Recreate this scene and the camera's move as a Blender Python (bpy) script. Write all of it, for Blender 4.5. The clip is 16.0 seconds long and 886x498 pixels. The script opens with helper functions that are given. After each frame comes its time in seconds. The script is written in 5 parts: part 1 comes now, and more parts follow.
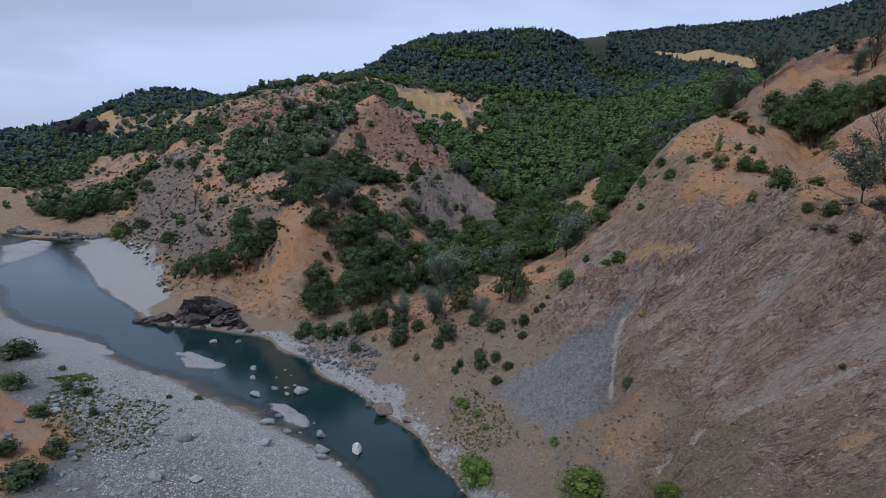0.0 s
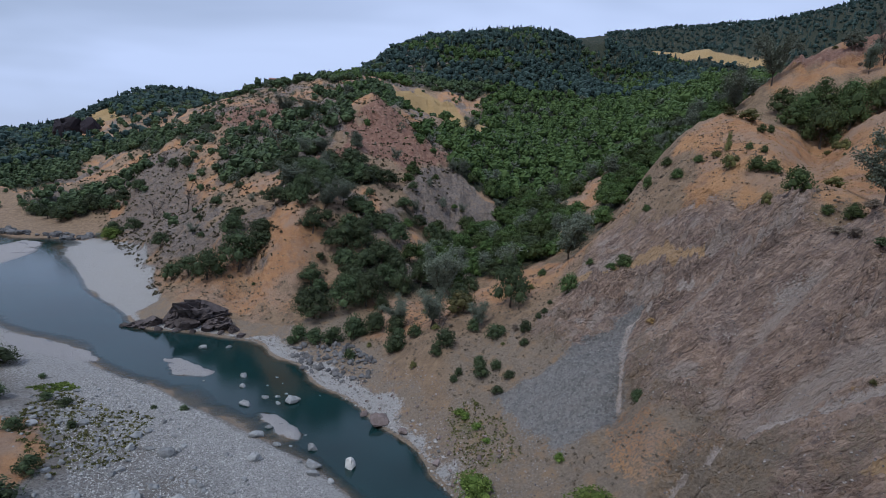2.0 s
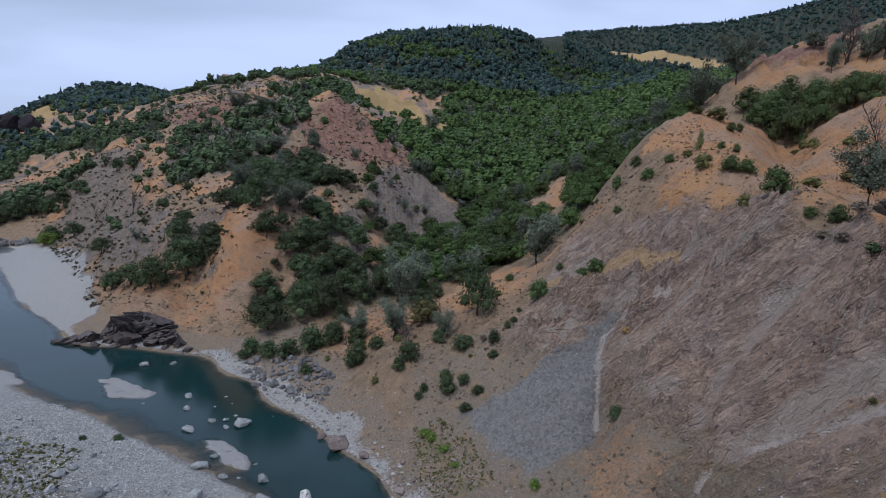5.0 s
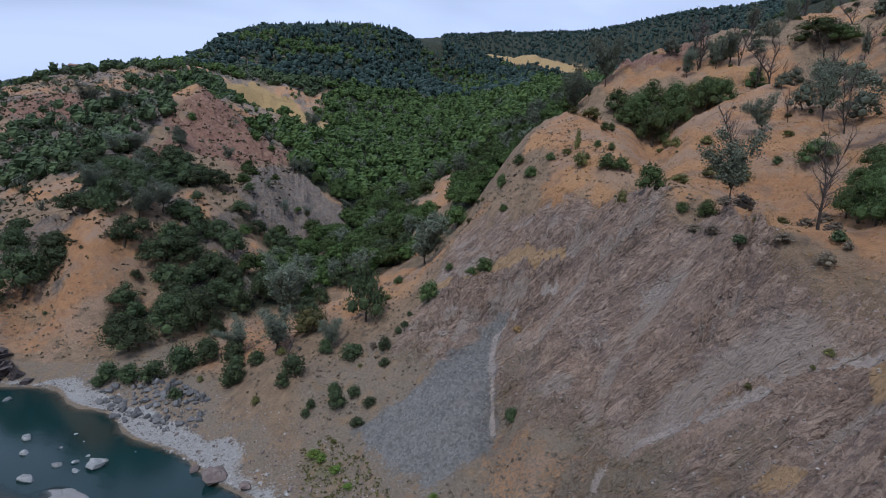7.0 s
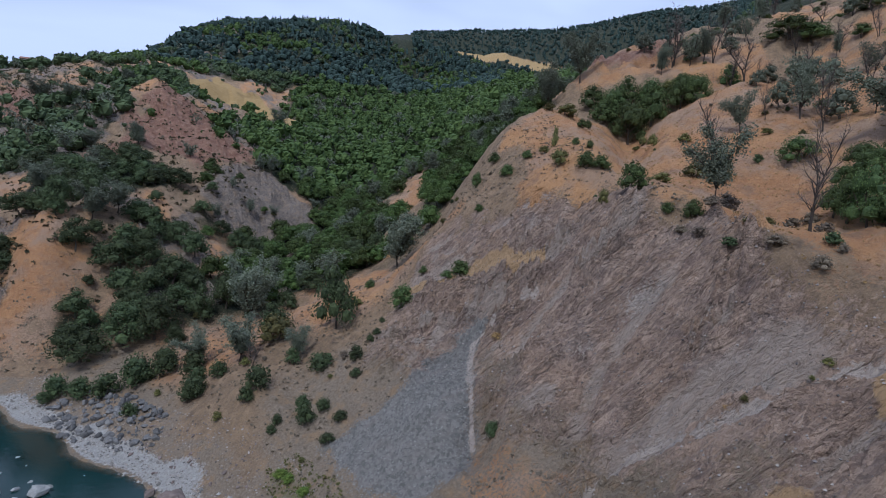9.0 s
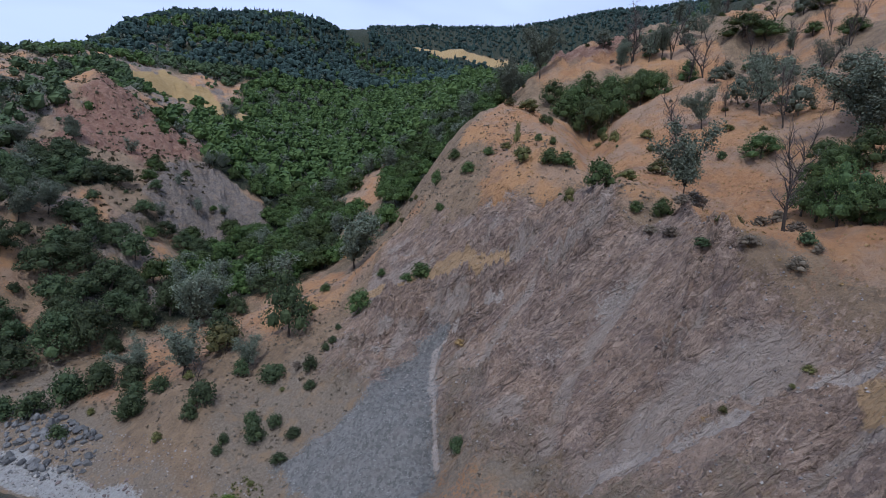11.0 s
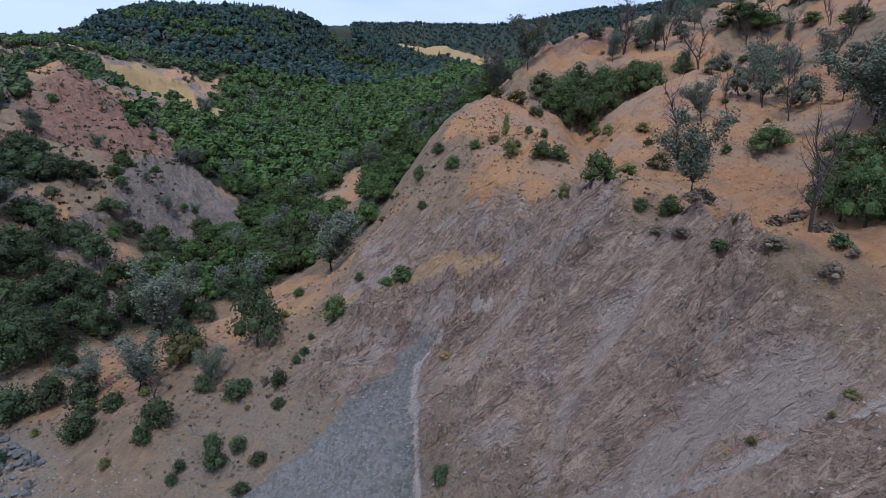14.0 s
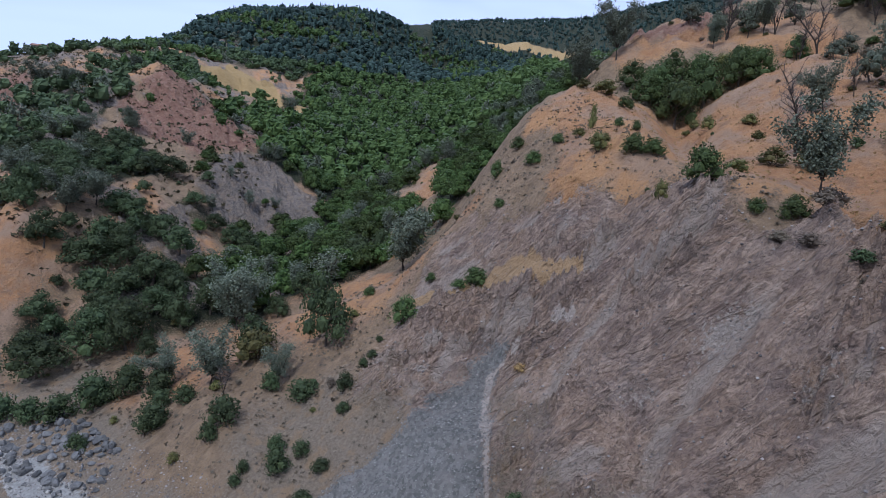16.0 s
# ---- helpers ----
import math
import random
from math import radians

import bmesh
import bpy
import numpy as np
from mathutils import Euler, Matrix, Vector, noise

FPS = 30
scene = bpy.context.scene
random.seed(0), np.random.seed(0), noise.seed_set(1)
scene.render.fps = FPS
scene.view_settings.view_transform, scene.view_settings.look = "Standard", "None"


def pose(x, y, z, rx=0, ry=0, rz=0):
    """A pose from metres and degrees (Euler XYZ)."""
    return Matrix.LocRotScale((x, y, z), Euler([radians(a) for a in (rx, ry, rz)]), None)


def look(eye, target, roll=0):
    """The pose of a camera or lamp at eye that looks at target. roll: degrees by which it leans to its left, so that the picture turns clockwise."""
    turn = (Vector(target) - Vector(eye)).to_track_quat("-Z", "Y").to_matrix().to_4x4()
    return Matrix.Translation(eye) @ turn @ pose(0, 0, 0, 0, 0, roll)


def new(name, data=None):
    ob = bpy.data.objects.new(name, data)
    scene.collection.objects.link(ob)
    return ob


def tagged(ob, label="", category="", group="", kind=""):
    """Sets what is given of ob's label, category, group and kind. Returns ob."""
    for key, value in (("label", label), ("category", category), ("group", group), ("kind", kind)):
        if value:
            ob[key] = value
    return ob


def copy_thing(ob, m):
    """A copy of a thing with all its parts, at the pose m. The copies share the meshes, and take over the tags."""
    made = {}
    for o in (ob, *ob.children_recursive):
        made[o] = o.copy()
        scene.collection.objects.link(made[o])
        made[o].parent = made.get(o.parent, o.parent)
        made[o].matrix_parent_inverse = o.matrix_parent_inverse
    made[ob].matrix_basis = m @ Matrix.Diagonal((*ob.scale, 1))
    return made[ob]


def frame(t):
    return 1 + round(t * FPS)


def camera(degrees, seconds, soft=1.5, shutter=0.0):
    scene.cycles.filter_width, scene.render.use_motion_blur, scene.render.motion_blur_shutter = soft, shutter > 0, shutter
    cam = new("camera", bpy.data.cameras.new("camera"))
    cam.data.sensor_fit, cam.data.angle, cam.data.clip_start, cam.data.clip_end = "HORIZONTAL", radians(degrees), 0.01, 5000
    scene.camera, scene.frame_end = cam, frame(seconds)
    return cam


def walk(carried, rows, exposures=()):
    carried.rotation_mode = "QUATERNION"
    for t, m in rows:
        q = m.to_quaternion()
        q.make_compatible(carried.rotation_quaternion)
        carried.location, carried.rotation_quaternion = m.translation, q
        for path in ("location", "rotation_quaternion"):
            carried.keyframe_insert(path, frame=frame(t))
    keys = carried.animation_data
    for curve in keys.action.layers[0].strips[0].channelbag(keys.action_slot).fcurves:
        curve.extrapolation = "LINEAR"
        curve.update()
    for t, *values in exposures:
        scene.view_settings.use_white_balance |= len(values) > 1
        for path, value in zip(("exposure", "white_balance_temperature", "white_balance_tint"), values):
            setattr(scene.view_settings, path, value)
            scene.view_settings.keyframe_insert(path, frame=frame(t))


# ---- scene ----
# The flight: seconds, place (m), heading to the right of +y, pitch and lean (degrees).
FLIGHT = [
    (0.0, -0.00, -0.00, 45.00, 0.04, -6.89, 3.78),
    (0.5, 0.05, 1.32, 44.98, 0.23, -6.85, 3.85),
    (1.0, -0.10, 2.40, 45.05, 0.33, -6.88, 3.84),
    (1.5, -0.13, 3.63, 45.12, 0.32, -6.91, 3.87),
    (2.0, -0.15, 4.83, 45.11, 0.29, -6.92, 3.88),
    (2.5, -0.19, 6.04, 45.17, 0.60, -6.90, 3.88),
    (3.0, -0.17, 7.25, 45.19, 0.79, -6.91, 3.85),
    (3.5, -0.06, 8.44, 45.28, 2.46, -6.83, 3.72),
    (4.0, -0.19, 9.59, 45.39, 3.61, -6.79, 3.65),
    (6.3, 0.21, 15.34, 45.71, 5.31, -6.72, 3.71),
    (6.5, 0.34, 15.73, 45.69, 8.04, -6.57, 3.51),
    (7.0, 0.54, 16.77, 45.64, 15.84, -6.17, 2.94),
    (7.5, 0.53, 17.89, 45.70, 17.80, -6.12, 2.80),
    (8.0, 0.74, 19.12, 45.76, 18.34, -6.14, 2.77),
    (8.5, 1.10, 20.37, 45.86, 18.64, -6.17, 2.80),
    (9.0, 1.41, 21.57, 45.91, 18.82, -6.24, 2.79),
    (9.5, 1.85, 22.78, 45.99, 19.77, -6.25, 2.75),
    (11.8, 3.85, 28.13, 46.32, 23.93, -6.37, 2.59),
    (12.0, 4.11, 28.61, 46.34, 24.00, -6.33, 2.61),
    (12.5, 4.61, 29.75, 46.28, 24.23, -6.36, 2.65),
    (13.0, 5.18, 30.97, 46.18, 24.38, -6.41, 2.67),
    (13.5, 5.67, 32.14, 46.10, 24.53, -6.47, 2.65),
    (14.0, 6.26, 33.35, 45.94, 24.66, -6.53, 2.61),
    (14.5, 6.66, 34.58, 45.86, 24.75, -6.62, 2.54),
    (15.0, 7.19, 35.94, 45.78, 20.21, -6.90, 2.86),
    (15.5, 7.75, 37.31, 45.68, 17.74, -7.04, 3.04),
    (16.0, 8.27, 38.60, 45.66, 16.90, -7.12, 3.12),
]


def flown(x, y, z, heading, pitch, lean):
    h, p = radians(heading), radians(pitch)
    ahead = Vector((math.sin(h) * math.cos(p), math.cos(h) * math.cos(p), math.sin(p)))
    eye = Vector((x, y, z))
    return look(eye, eye + ahead * 10, lean)


cam = camera(77.13, 16.0, 1.0)
walk(cam, [(row[0], flown(*row[1:])) for row in FLIGHT], exposures=[(0, -0.56, 6000, 10), (4, -0.48, 6000, 10), (8, -0.40, 5920, 10), (12, -0.28, 5720, 11), (16, -0.22, 5690, 11)])
# ---- end of the flight ----
# ---- world and sun ----
SUN_HEIGHT, SUN_TURN = 54, 218  # degrees; the turn clockwise from +y
world = bpy.data.worlds.new("sky")
scene.world = world
world.use_nodes = True
wt = world.node_tree
wt.nodes.clear()


def wn(kind, **values):
    n = wt.nodes.new(kind)
    for k, v in values.items():
        n.inputs[k].default_value = v
    return n


sky = wn("ShaderNodeTexSky")
sky.sky_type, sky.sun_disc = "NISHITA", False
sky.sun_elevation, sky.sun_rotation = radians(SUN_HEIGHT), radians(SUN_TURN)
sky.air_density, sky.dust_density, sky.ozone_density = 1.2, 2.5, 1.5
where = wn("ShaderNodeTexCoord")
squash = wn("ShaderNodeMapping", Scale=(1.0, 1.0, 3.2))
cloud = wn("ShaderNodeTexNoise", Scale=1.1, Detail=4.0, Roughness=0.55, Distortion=0.4)
veil = wn("ShaderNodeMapRange")
veil.inputs["From Min"].default_value, veil.inputs["From Max"].default_value = 0.22, 0.62
veil.inputs["To Min"].default_value, veil.inputs["To Max"].default_value = 0.30, 1.0
mix = wn("ShaderNodeMix")
mix.data_type = "RGBA"
mix.inputs["B"].default_value = (9.6, 11.2, 15.2, 1)
back = wn("ShaderNodeBackground", Strength=0.086)
out = wn("ShaderNodeOutputWorld")
wt.links.new(where.outputs["Generated"], squash.inputs["Vector"])
wt.links.new(squash.outputs[0], cloud.inputs["Vector"])
wt.links.new(cloud.outputs["Fac"], veil.inputs["Value"])
wt.links.new(veil.outputs[0], mix.inputs["Factor"])
wt.links.new(sky.outputs[0], mix.inputs["A"])
wt.links.new(mix.outputs["Result"], back.inputs["Color"])
wt.links.new(back.outputs[0], out.inputs["Surface"])

sun_data = bpy.data.lights.new("sun", "SUN")
sun_data.energy, sun_data.angle, sun_data.color = 2.6, radians(2.5), (1.0, 0.94, 0.86)
sun = new("sun", sun_data)
sun_h, sun_e = radians(SUN_TURN), radians(SUN_HEIGHT)
sun.matrix_world = look((0, 0, 0), (-math.sin(sun_h) * math.cos(sun_e), -math.cos(sun_h) * math.cos(sun_e), -math.sin(sun_e)))

# ---- materials ----
class Shade:
    """A node material under construction."""

    def __init__(self, name):
        self.m = bpy.data.materials.new(name)
        self.m.use_nodes = True
        self.t = self.m.node_tree
        self.p = self.t.nodes["Principled BSDF"]
        self.p.inputs["Specular IOR Level"].default_value = 0.25
        self.place = self.t.nodes.new("ShaderNodeNewGeometry").outputs["Position"]

    def put(self, socket, v):
        if isinstance(v, bpy.types.NodeSocket):
            self.t.links.new(v, socket)
        elif isinstance(v, tuple) and len(v) == 3 and socket.type == "RGBA":
            socket.default_value = (*v, 1)
        else:
            socket.default_value = v

    def noise(self, scale, detail=4.0, roughness=0.55, stretch=None, at=None, distortion=0.0):
        n = self.t.nodes.new("ShaderNodeTexNoise")
        v = at or self.place
        if stretch:
            s = self.t.nodes.new("ShaderNodeMapping")
            s.inputs["Scale"].default_value, s.inputs["Rotation"].default_value = stretch[0], stretch[1]
            self.t.links.new(v, s.inputs["Vector"])
            v = s.outputs[0]
        self.t.links.new(v, n.inputs["Vector"])
        for k, a in (("Scale", scale), ("Detail", detail), ("Roughness", roughness), ("Distortion", distortion)):
            n.inputs[k].default_value = a
        return n.outputs["Fac"]

    def bent(self, scale, amount):
        """The place, shifted about by noise."""
        n = self.t.nodes.new("ShaderNodeTexNoise")
        self.t.links.new(self.place, n.inputs["Vector"])
        n.inputs["Scale"].default_value, n.inputs["Detail"].default_value = scale, 3.0
        v = self.t.nodes.new("ShaderNodeVectorMath")
        v.operation = "MULTIPLY_ADD"
        self.t.links.new(n.outputs["Color"], v.inputs[0])
        v.inputs[1].default_value = (amount,) * 3
        self.t.links.new(self.place, v.inputs[2])
        return v.outputs[0]

    def lain(self, along, squeeze, at=None):
        """Coordinates in which noise is drawn out along a direction."""
        a = Vector(along).normalized()
        b = a.cross(Vector((0, 0, 1))).normalized()
        join = self.t.nodes.new("ShaderNodeCombineXYZ")
        for k, (way, scale) in enumerate(((a, squeeze), (b, 1.0), (a.cross(b), 1.0))):
            d = self.t.nodes.new("ShaderNodeVectorMath")
            d.operation = "DOT_PRODUCT"
            self.t.links.new(at or self.place, d.inputs[0])
            d.inputs[1].default_value = way * scale
            self.t.links.new(d.outputs["Value"], join.inputs[k])
        return join.outputs[0]

    def cells(self, scale, at=None):
        n = self.t.nodes.new("ShaderNodeTexVoronoi")
        self.t.links.new(at or self.place, n.inputs["Vector"])
        n.inputs["Scale"].default_value = scale
        return n

    def band(self, v, lo, hi, a=0.0, b=1.0):
        n = self.t.nodes.new("ShaderNodeMapRange")
        self.put(n.inputs["Value"], v)
        for k, s in (("From Min", lo), ("From Max", hi), ("To Min", a), ("To Max", b)):
            n.inputs[k].default_value = s
        return n.outputs[0]

    def math(self, kind, a, b=0.0):
        n = self.t.nodes.new("ShaderNodeMath")
        n.operation = kind
        self.put(n.inputs[0], a), self.put(n.inputs[1], b)
        return n.outputs[0]

    def mix(self, f, a, b, how="MIX"):
        n = self.t.nodes.new("ShaderNodeMix")
        n.data_type, n.blend_type = "RGBA", how
        self.put(n.inputs["Factor"], f), self.put(n.inputs["A"], a), self.put(n.inputs["B"], b)
        return n.outputs["Result"]

    def attribute(self, name):
        n = self.t.nodes.new("ShaderNodeAttribute")
        n.attribute_name = name
        return n.outputs["Fac"]

    def pick(self):
        return self.t.nodes.new("ShaderNodeObjectInfo").outputs["Random"]

    def island(self):
        return self.t.nodes.new("ShaderNodeNewGeometry").outputs["Random Per Island"]

    def bump(self, height, strength=0.5, distance=0.1):
        n = self.t.nodes.new("ShaderNodeBump")
        n.inputs["Strength"].default_value, n.inputs["Distance"].default_value = strength, distance
        self.put(n.inputs["Height"], height)
        self.t.links.new(n.outputs[0], self.p.inputs["Normal"])

    def done(self, colour, roughness=0.9, **more):
        self.put(self.p.inputs["Base Color"], colour)
        self.put(self.p.inputs["Roughness"], roughness)
        for k, v in more.items():
            self.put(self.p.inputs[k.replace("_", " ")], v)
        return self.m


def ground_material():
    s = Shade("hillside")
    wide, mid, fine, tiny = s.noise(0.06, 5), s.noise(0.45, 5, 0.6), s.noise(2.6, 5, 0.65), s.noise(11, 4, 0.7)
    fall = s.lain((-0.60, 0.26, -0.76), 0.12)
    bend = s.bent(0.14, 2.4)
    shear, drawn = s.lain((-0.50, 0.55, -0.62), 0.6, bend), s.lain((-0.55, 0.40, -0.70), 0.24, bend)
    streak, thread = s.noise(0.55, 6, 0.65, None, fall, 0.5), s.noise(2.2, 5, 0.7, None, fall, 0.4)
    seams, chips = s.noise(1.1, 7, 0.72, None, shear, 1.4), s.noise(4.0, 5, 0.7, None, shear, 0.8)
    dirt = s.mix(s.band(mid, 0.35, 0.68), (0.200, 0.146, 0.104), (0.330, 0.240, 0.162))
    dirt = s.mix(s.band(fine, 0.42, 0.75, 0, 0.6), dirt, (0.370, 0.250, 0.130))
    dirt = s.mix(s.band(chips, 0.42, 0.28, 0, 0.6), dirt, (0.110, 0.090, 0.078))
    gully = s.noise(0.55, 6, 0.68, ((1.0, 1.0, 0.16), (0, 0, 0)), None, 0.6)
    dirt = s.mix(s.band(gully, 0.52, 0.72, 0, 0.7), dirt, (0.370, 0.265, 0.175))
    dirt = s.mix(s.band(gully, 0.46, 0.30, 0, 0.7), dirt, (0.130, 0.098, 0.080))
    # Bare rock: tinted beds, split blocks with dark cracks, chipped pale edges, dust in the runnels.
    bare = s.attribute("crag")
    rock = s.mix(s.band(wide, 0.40, 0.60), (0.342, 0.254, 0.206), (0.394, 0.279, 0.206))
    rock = s.mix(s.band(s.noise(0.14, 6, 0.62), 0.50, 0.62, 0, 0.65), rock, (0.271, 0.230, 0.209))
    rock = s.mix(s.band(s.noise(0.09, 6, 0.6, None, drawn, 0.4), 0.53, 0.68, 0, 0.45), rock, (0.382, 0.263, 0.174))
    rock = s.mix(s.band(mid, 0.54, 0.70, 0, 0.4), rock, (0.399, 0.263, 0.172))
    blot = s.noise(0.26, 7, 0.68, None, shear, 0.8)
    rock = s.mix(s.band(blot, 0.52, 0.62, 0, 0.7), rock, (0.214, 0.157, 0.142))
    rock = s.mix(s.band(blot, 0.44, 0.34, 0, 0.6), rock, (0.427, 0.297, 0.217))
    block, flake = s.cells(0.7, shear), s.cells(3.2, shear)
    split = s.math("ABSOLUTE", s.math("SUBTRACT", s.noise(0.42, 5, 0.62, None, shear, 0.4), 0.5))
    chip = s.math("ABSOLUTE", s.math("SUBTRACT", s.noise(1.5, 5, 0.62, None, shear, 0.4), 0.5))
    tones = []
    for n in (block, flake):
        tone = s.t.nodes.new("ShaderNodeRGBToBW")
        s.t.links.new(n.outputs["Color"], tone.inputs[0])
        tones.append(tone.outputs[0])
    rock = s.mix(s.band(tones[0], 0.50, 0.20, 0, 0.22), rock, (0.181, 0.136, 0.122))
    rock = s.mix(s.band(tones[0], 0.62, 0.85, 0, 0.22), rock, (0.474, 0.359, 0.285))
    rock = s.mix(s.band(tones[1], 0.50, 0.15, 0, 0.45), rock, (0.151, 0.116, 0.104))
    rock = s.mix(s.band(tones[1], 0.62, 0.90, 0, 0.42), rock, (0.513, 0.394, 0.318))
    grit, vein = s.noise(0.70, 7, 0.66, None, shear, 0.3), s.noise(0.7, 7, 0.68, None, drawn, 0.1)
    # Dark rock tones from here on also paint in small shadows of ledges.
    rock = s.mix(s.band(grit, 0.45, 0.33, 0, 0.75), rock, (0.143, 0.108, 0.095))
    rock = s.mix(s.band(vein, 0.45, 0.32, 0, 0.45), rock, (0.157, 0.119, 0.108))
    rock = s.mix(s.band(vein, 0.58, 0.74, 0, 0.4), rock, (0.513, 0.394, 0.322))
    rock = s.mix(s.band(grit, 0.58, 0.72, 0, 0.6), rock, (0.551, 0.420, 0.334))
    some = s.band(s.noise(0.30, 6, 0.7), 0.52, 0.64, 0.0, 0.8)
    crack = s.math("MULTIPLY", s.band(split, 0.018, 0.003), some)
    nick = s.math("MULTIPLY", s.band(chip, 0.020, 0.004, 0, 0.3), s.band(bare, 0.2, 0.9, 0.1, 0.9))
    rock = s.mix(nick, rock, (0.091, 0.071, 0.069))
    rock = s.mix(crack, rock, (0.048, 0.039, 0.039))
    # Seams, with crevice shade in their colour, deepen where the rock is craggy.
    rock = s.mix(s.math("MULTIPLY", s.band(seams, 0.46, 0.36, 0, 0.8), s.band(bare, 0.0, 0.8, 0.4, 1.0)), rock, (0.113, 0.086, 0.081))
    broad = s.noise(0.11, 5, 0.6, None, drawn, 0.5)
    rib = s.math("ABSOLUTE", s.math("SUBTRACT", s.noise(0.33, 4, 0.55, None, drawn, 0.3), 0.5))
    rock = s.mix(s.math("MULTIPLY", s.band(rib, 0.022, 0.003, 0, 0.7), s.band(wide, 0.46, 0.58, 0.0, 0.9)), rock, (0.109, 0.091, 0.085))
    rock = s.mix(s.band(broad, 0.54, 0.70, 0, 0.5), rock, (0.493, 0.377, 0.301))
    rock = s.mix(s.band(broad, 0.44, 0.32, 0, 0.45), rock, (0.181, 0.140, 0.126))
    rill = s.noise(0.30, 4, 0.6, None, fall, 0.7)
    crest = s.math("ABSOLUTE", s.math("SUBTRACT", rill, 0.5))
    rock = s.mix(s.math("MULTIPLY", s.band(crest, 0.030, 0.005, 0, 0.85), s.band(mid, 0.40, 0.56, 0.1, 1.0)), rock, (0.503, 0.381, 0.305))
    rock = s.mix(s.band(thread, 0.60, 0.75, 0, 0.5), rock, (0.427, 0.332, 0.281))
    rock = s.mix(s.band(s.math("ADD", s.attribute("dust"), s.band(streak, 0.3, 0.7, -0.4, 0.4)), 0.30, 1.0, 0, 0.85), rock, (0.408, 0.344, 0.299))
    grass = s.mix(s.band(mid, 0.3, 0.7), (0.400, 0.205, 0.104), (0.510, 0.285, 0.142))
    grass = s.mix(s.band(fine, 0.4, 0.72, 0, 0.7), grass, (0.330, 0.185, 0.104))
    grass = s.mix(s.band(wide, 0.47, 0.62, 0, 0.75), grass, (0.500, 0.290, 0.145))
    grass = s.mix(s.band(s.noise(0.16, 6, 0.65), 0.54, 0.64, 0, 0.75), grass, (0.250, 0.165, 0.118))
    grass = s.mix(s.band(s.noise(0.10, 6, 0.62), 0.47, 0.60, 0, 0.85), grass, (0.370, 0.262, 0.190))
    grass = s.mix(s.band(thread, 0.58, 0.72, 0, 0.6), grass, (0.560, 0.390, 0.220))
    grass = s.mix(s.band(tiny, 0.6, 0.8, 0, 0.5), grass, (0.520, 0.350, 0.170))
    grass = s.mix(s.band(gully, 0.46, 0.30, 0, 0.6), grass, (0.210, 0.125, 0.078))
    grey = s.t.nodes.new("ShaderNodeRGBToBW")
    s.t.links.new(s.cells(2.6).outputs["Color"], grey.inputs[0])
    scree = s.mix(s.band(grey.outputs[0], 0.2, 0.8), (0.155, 0.154, 0.148), (0.265, 0.258, 0.245))
    scree = s.mix(s.band(tiny, 0.6, 0.75, 0, 0.6), scree, (0.400, 0.395, 0.380))
    scree = s.mix(s.band(streak, 0.50, 0.70, 0, 0.7), scree, (0.270, 0.250, 0.236))
    grey2 = s.t.nodes.new("ShaderNodeRGBToBW")
    s.t.links.new(s.cells(3.0).outputs["Color"], grey2.inputs[0])
    gravel = s.mix(s.band(grey2.outputs[0], 0.15, 0.85), (0.165, 0.163, 0.155), (0.355, 0.352, 0.342))
    gravel = s.mix(s.band(wide, 0.42, 0.55, 0, 0.8), gravel, (0.190, 0.172, 0.150))
    gravel = s.mix(s.band(tiny, 0.62, 0.8, 0, 0.6), gravel, (0.420, 0.425, 0.425))
    bench = s.mix(s.band(fine, 0.3, 0.7), (0.190, 0.155, 0.120), (0.325, 0.264, 0.200))
    bench = s.mix(s.band(mid, 0.50, 0.66, 0, 0.7), bench, (0.330, 0.225, 0.135))
    bench = s.mix(s.band(chips, 0.42, 0.3, 0, 0.8), bench, (0.080, 0.075, 0.075))
    meadow = s.mix(s.band(mid, 0.3, 0.7), (0.320, 0.215, 0.095), (0.400, 0.285, 0.135))
    red = s.mix(s.band(mid, 0.35, 0.65), (0.245, 0.128, 0.096), (0.340, 0.205, 0.148))
    red = s.mix(s.band(gully, 0.52, 0.66, 0, 0.7), red, (0.420, 0.290, 0.215))
    red = s.mix(s.band(seams, 0.45, 0.3, 0, 0.8), red, (0.125, 0.095, 0.092))
    bluff = s.mix(s.band(seams, 0.40, 0.62), (0.140, 0.125, 0.122), (0.335, 0.278, 0.228))
    bluff = s.mix(s.band(mid, 0.5, 0.7, 0, 0.7), bluff, (0.330, 0.240, 0.165))
    sand = s.mix(fine, (0.340, 0.330, 0.328), (0.450, 0.436, 0.428))
    weeds = s.mix(s.band(fine, 0.35, 0.65), (0.095, 0.105, 0.045), (0.200, 0.195, 0.095))
    # Ground wherever woods stand: near-black green with some brown, far darker than open soil.
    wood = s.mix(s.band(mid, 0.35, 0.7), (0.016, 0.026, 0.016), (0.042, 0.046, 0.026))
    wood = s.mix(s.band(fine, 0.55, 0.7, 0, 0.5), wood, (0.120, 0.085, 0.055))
    c = dirt
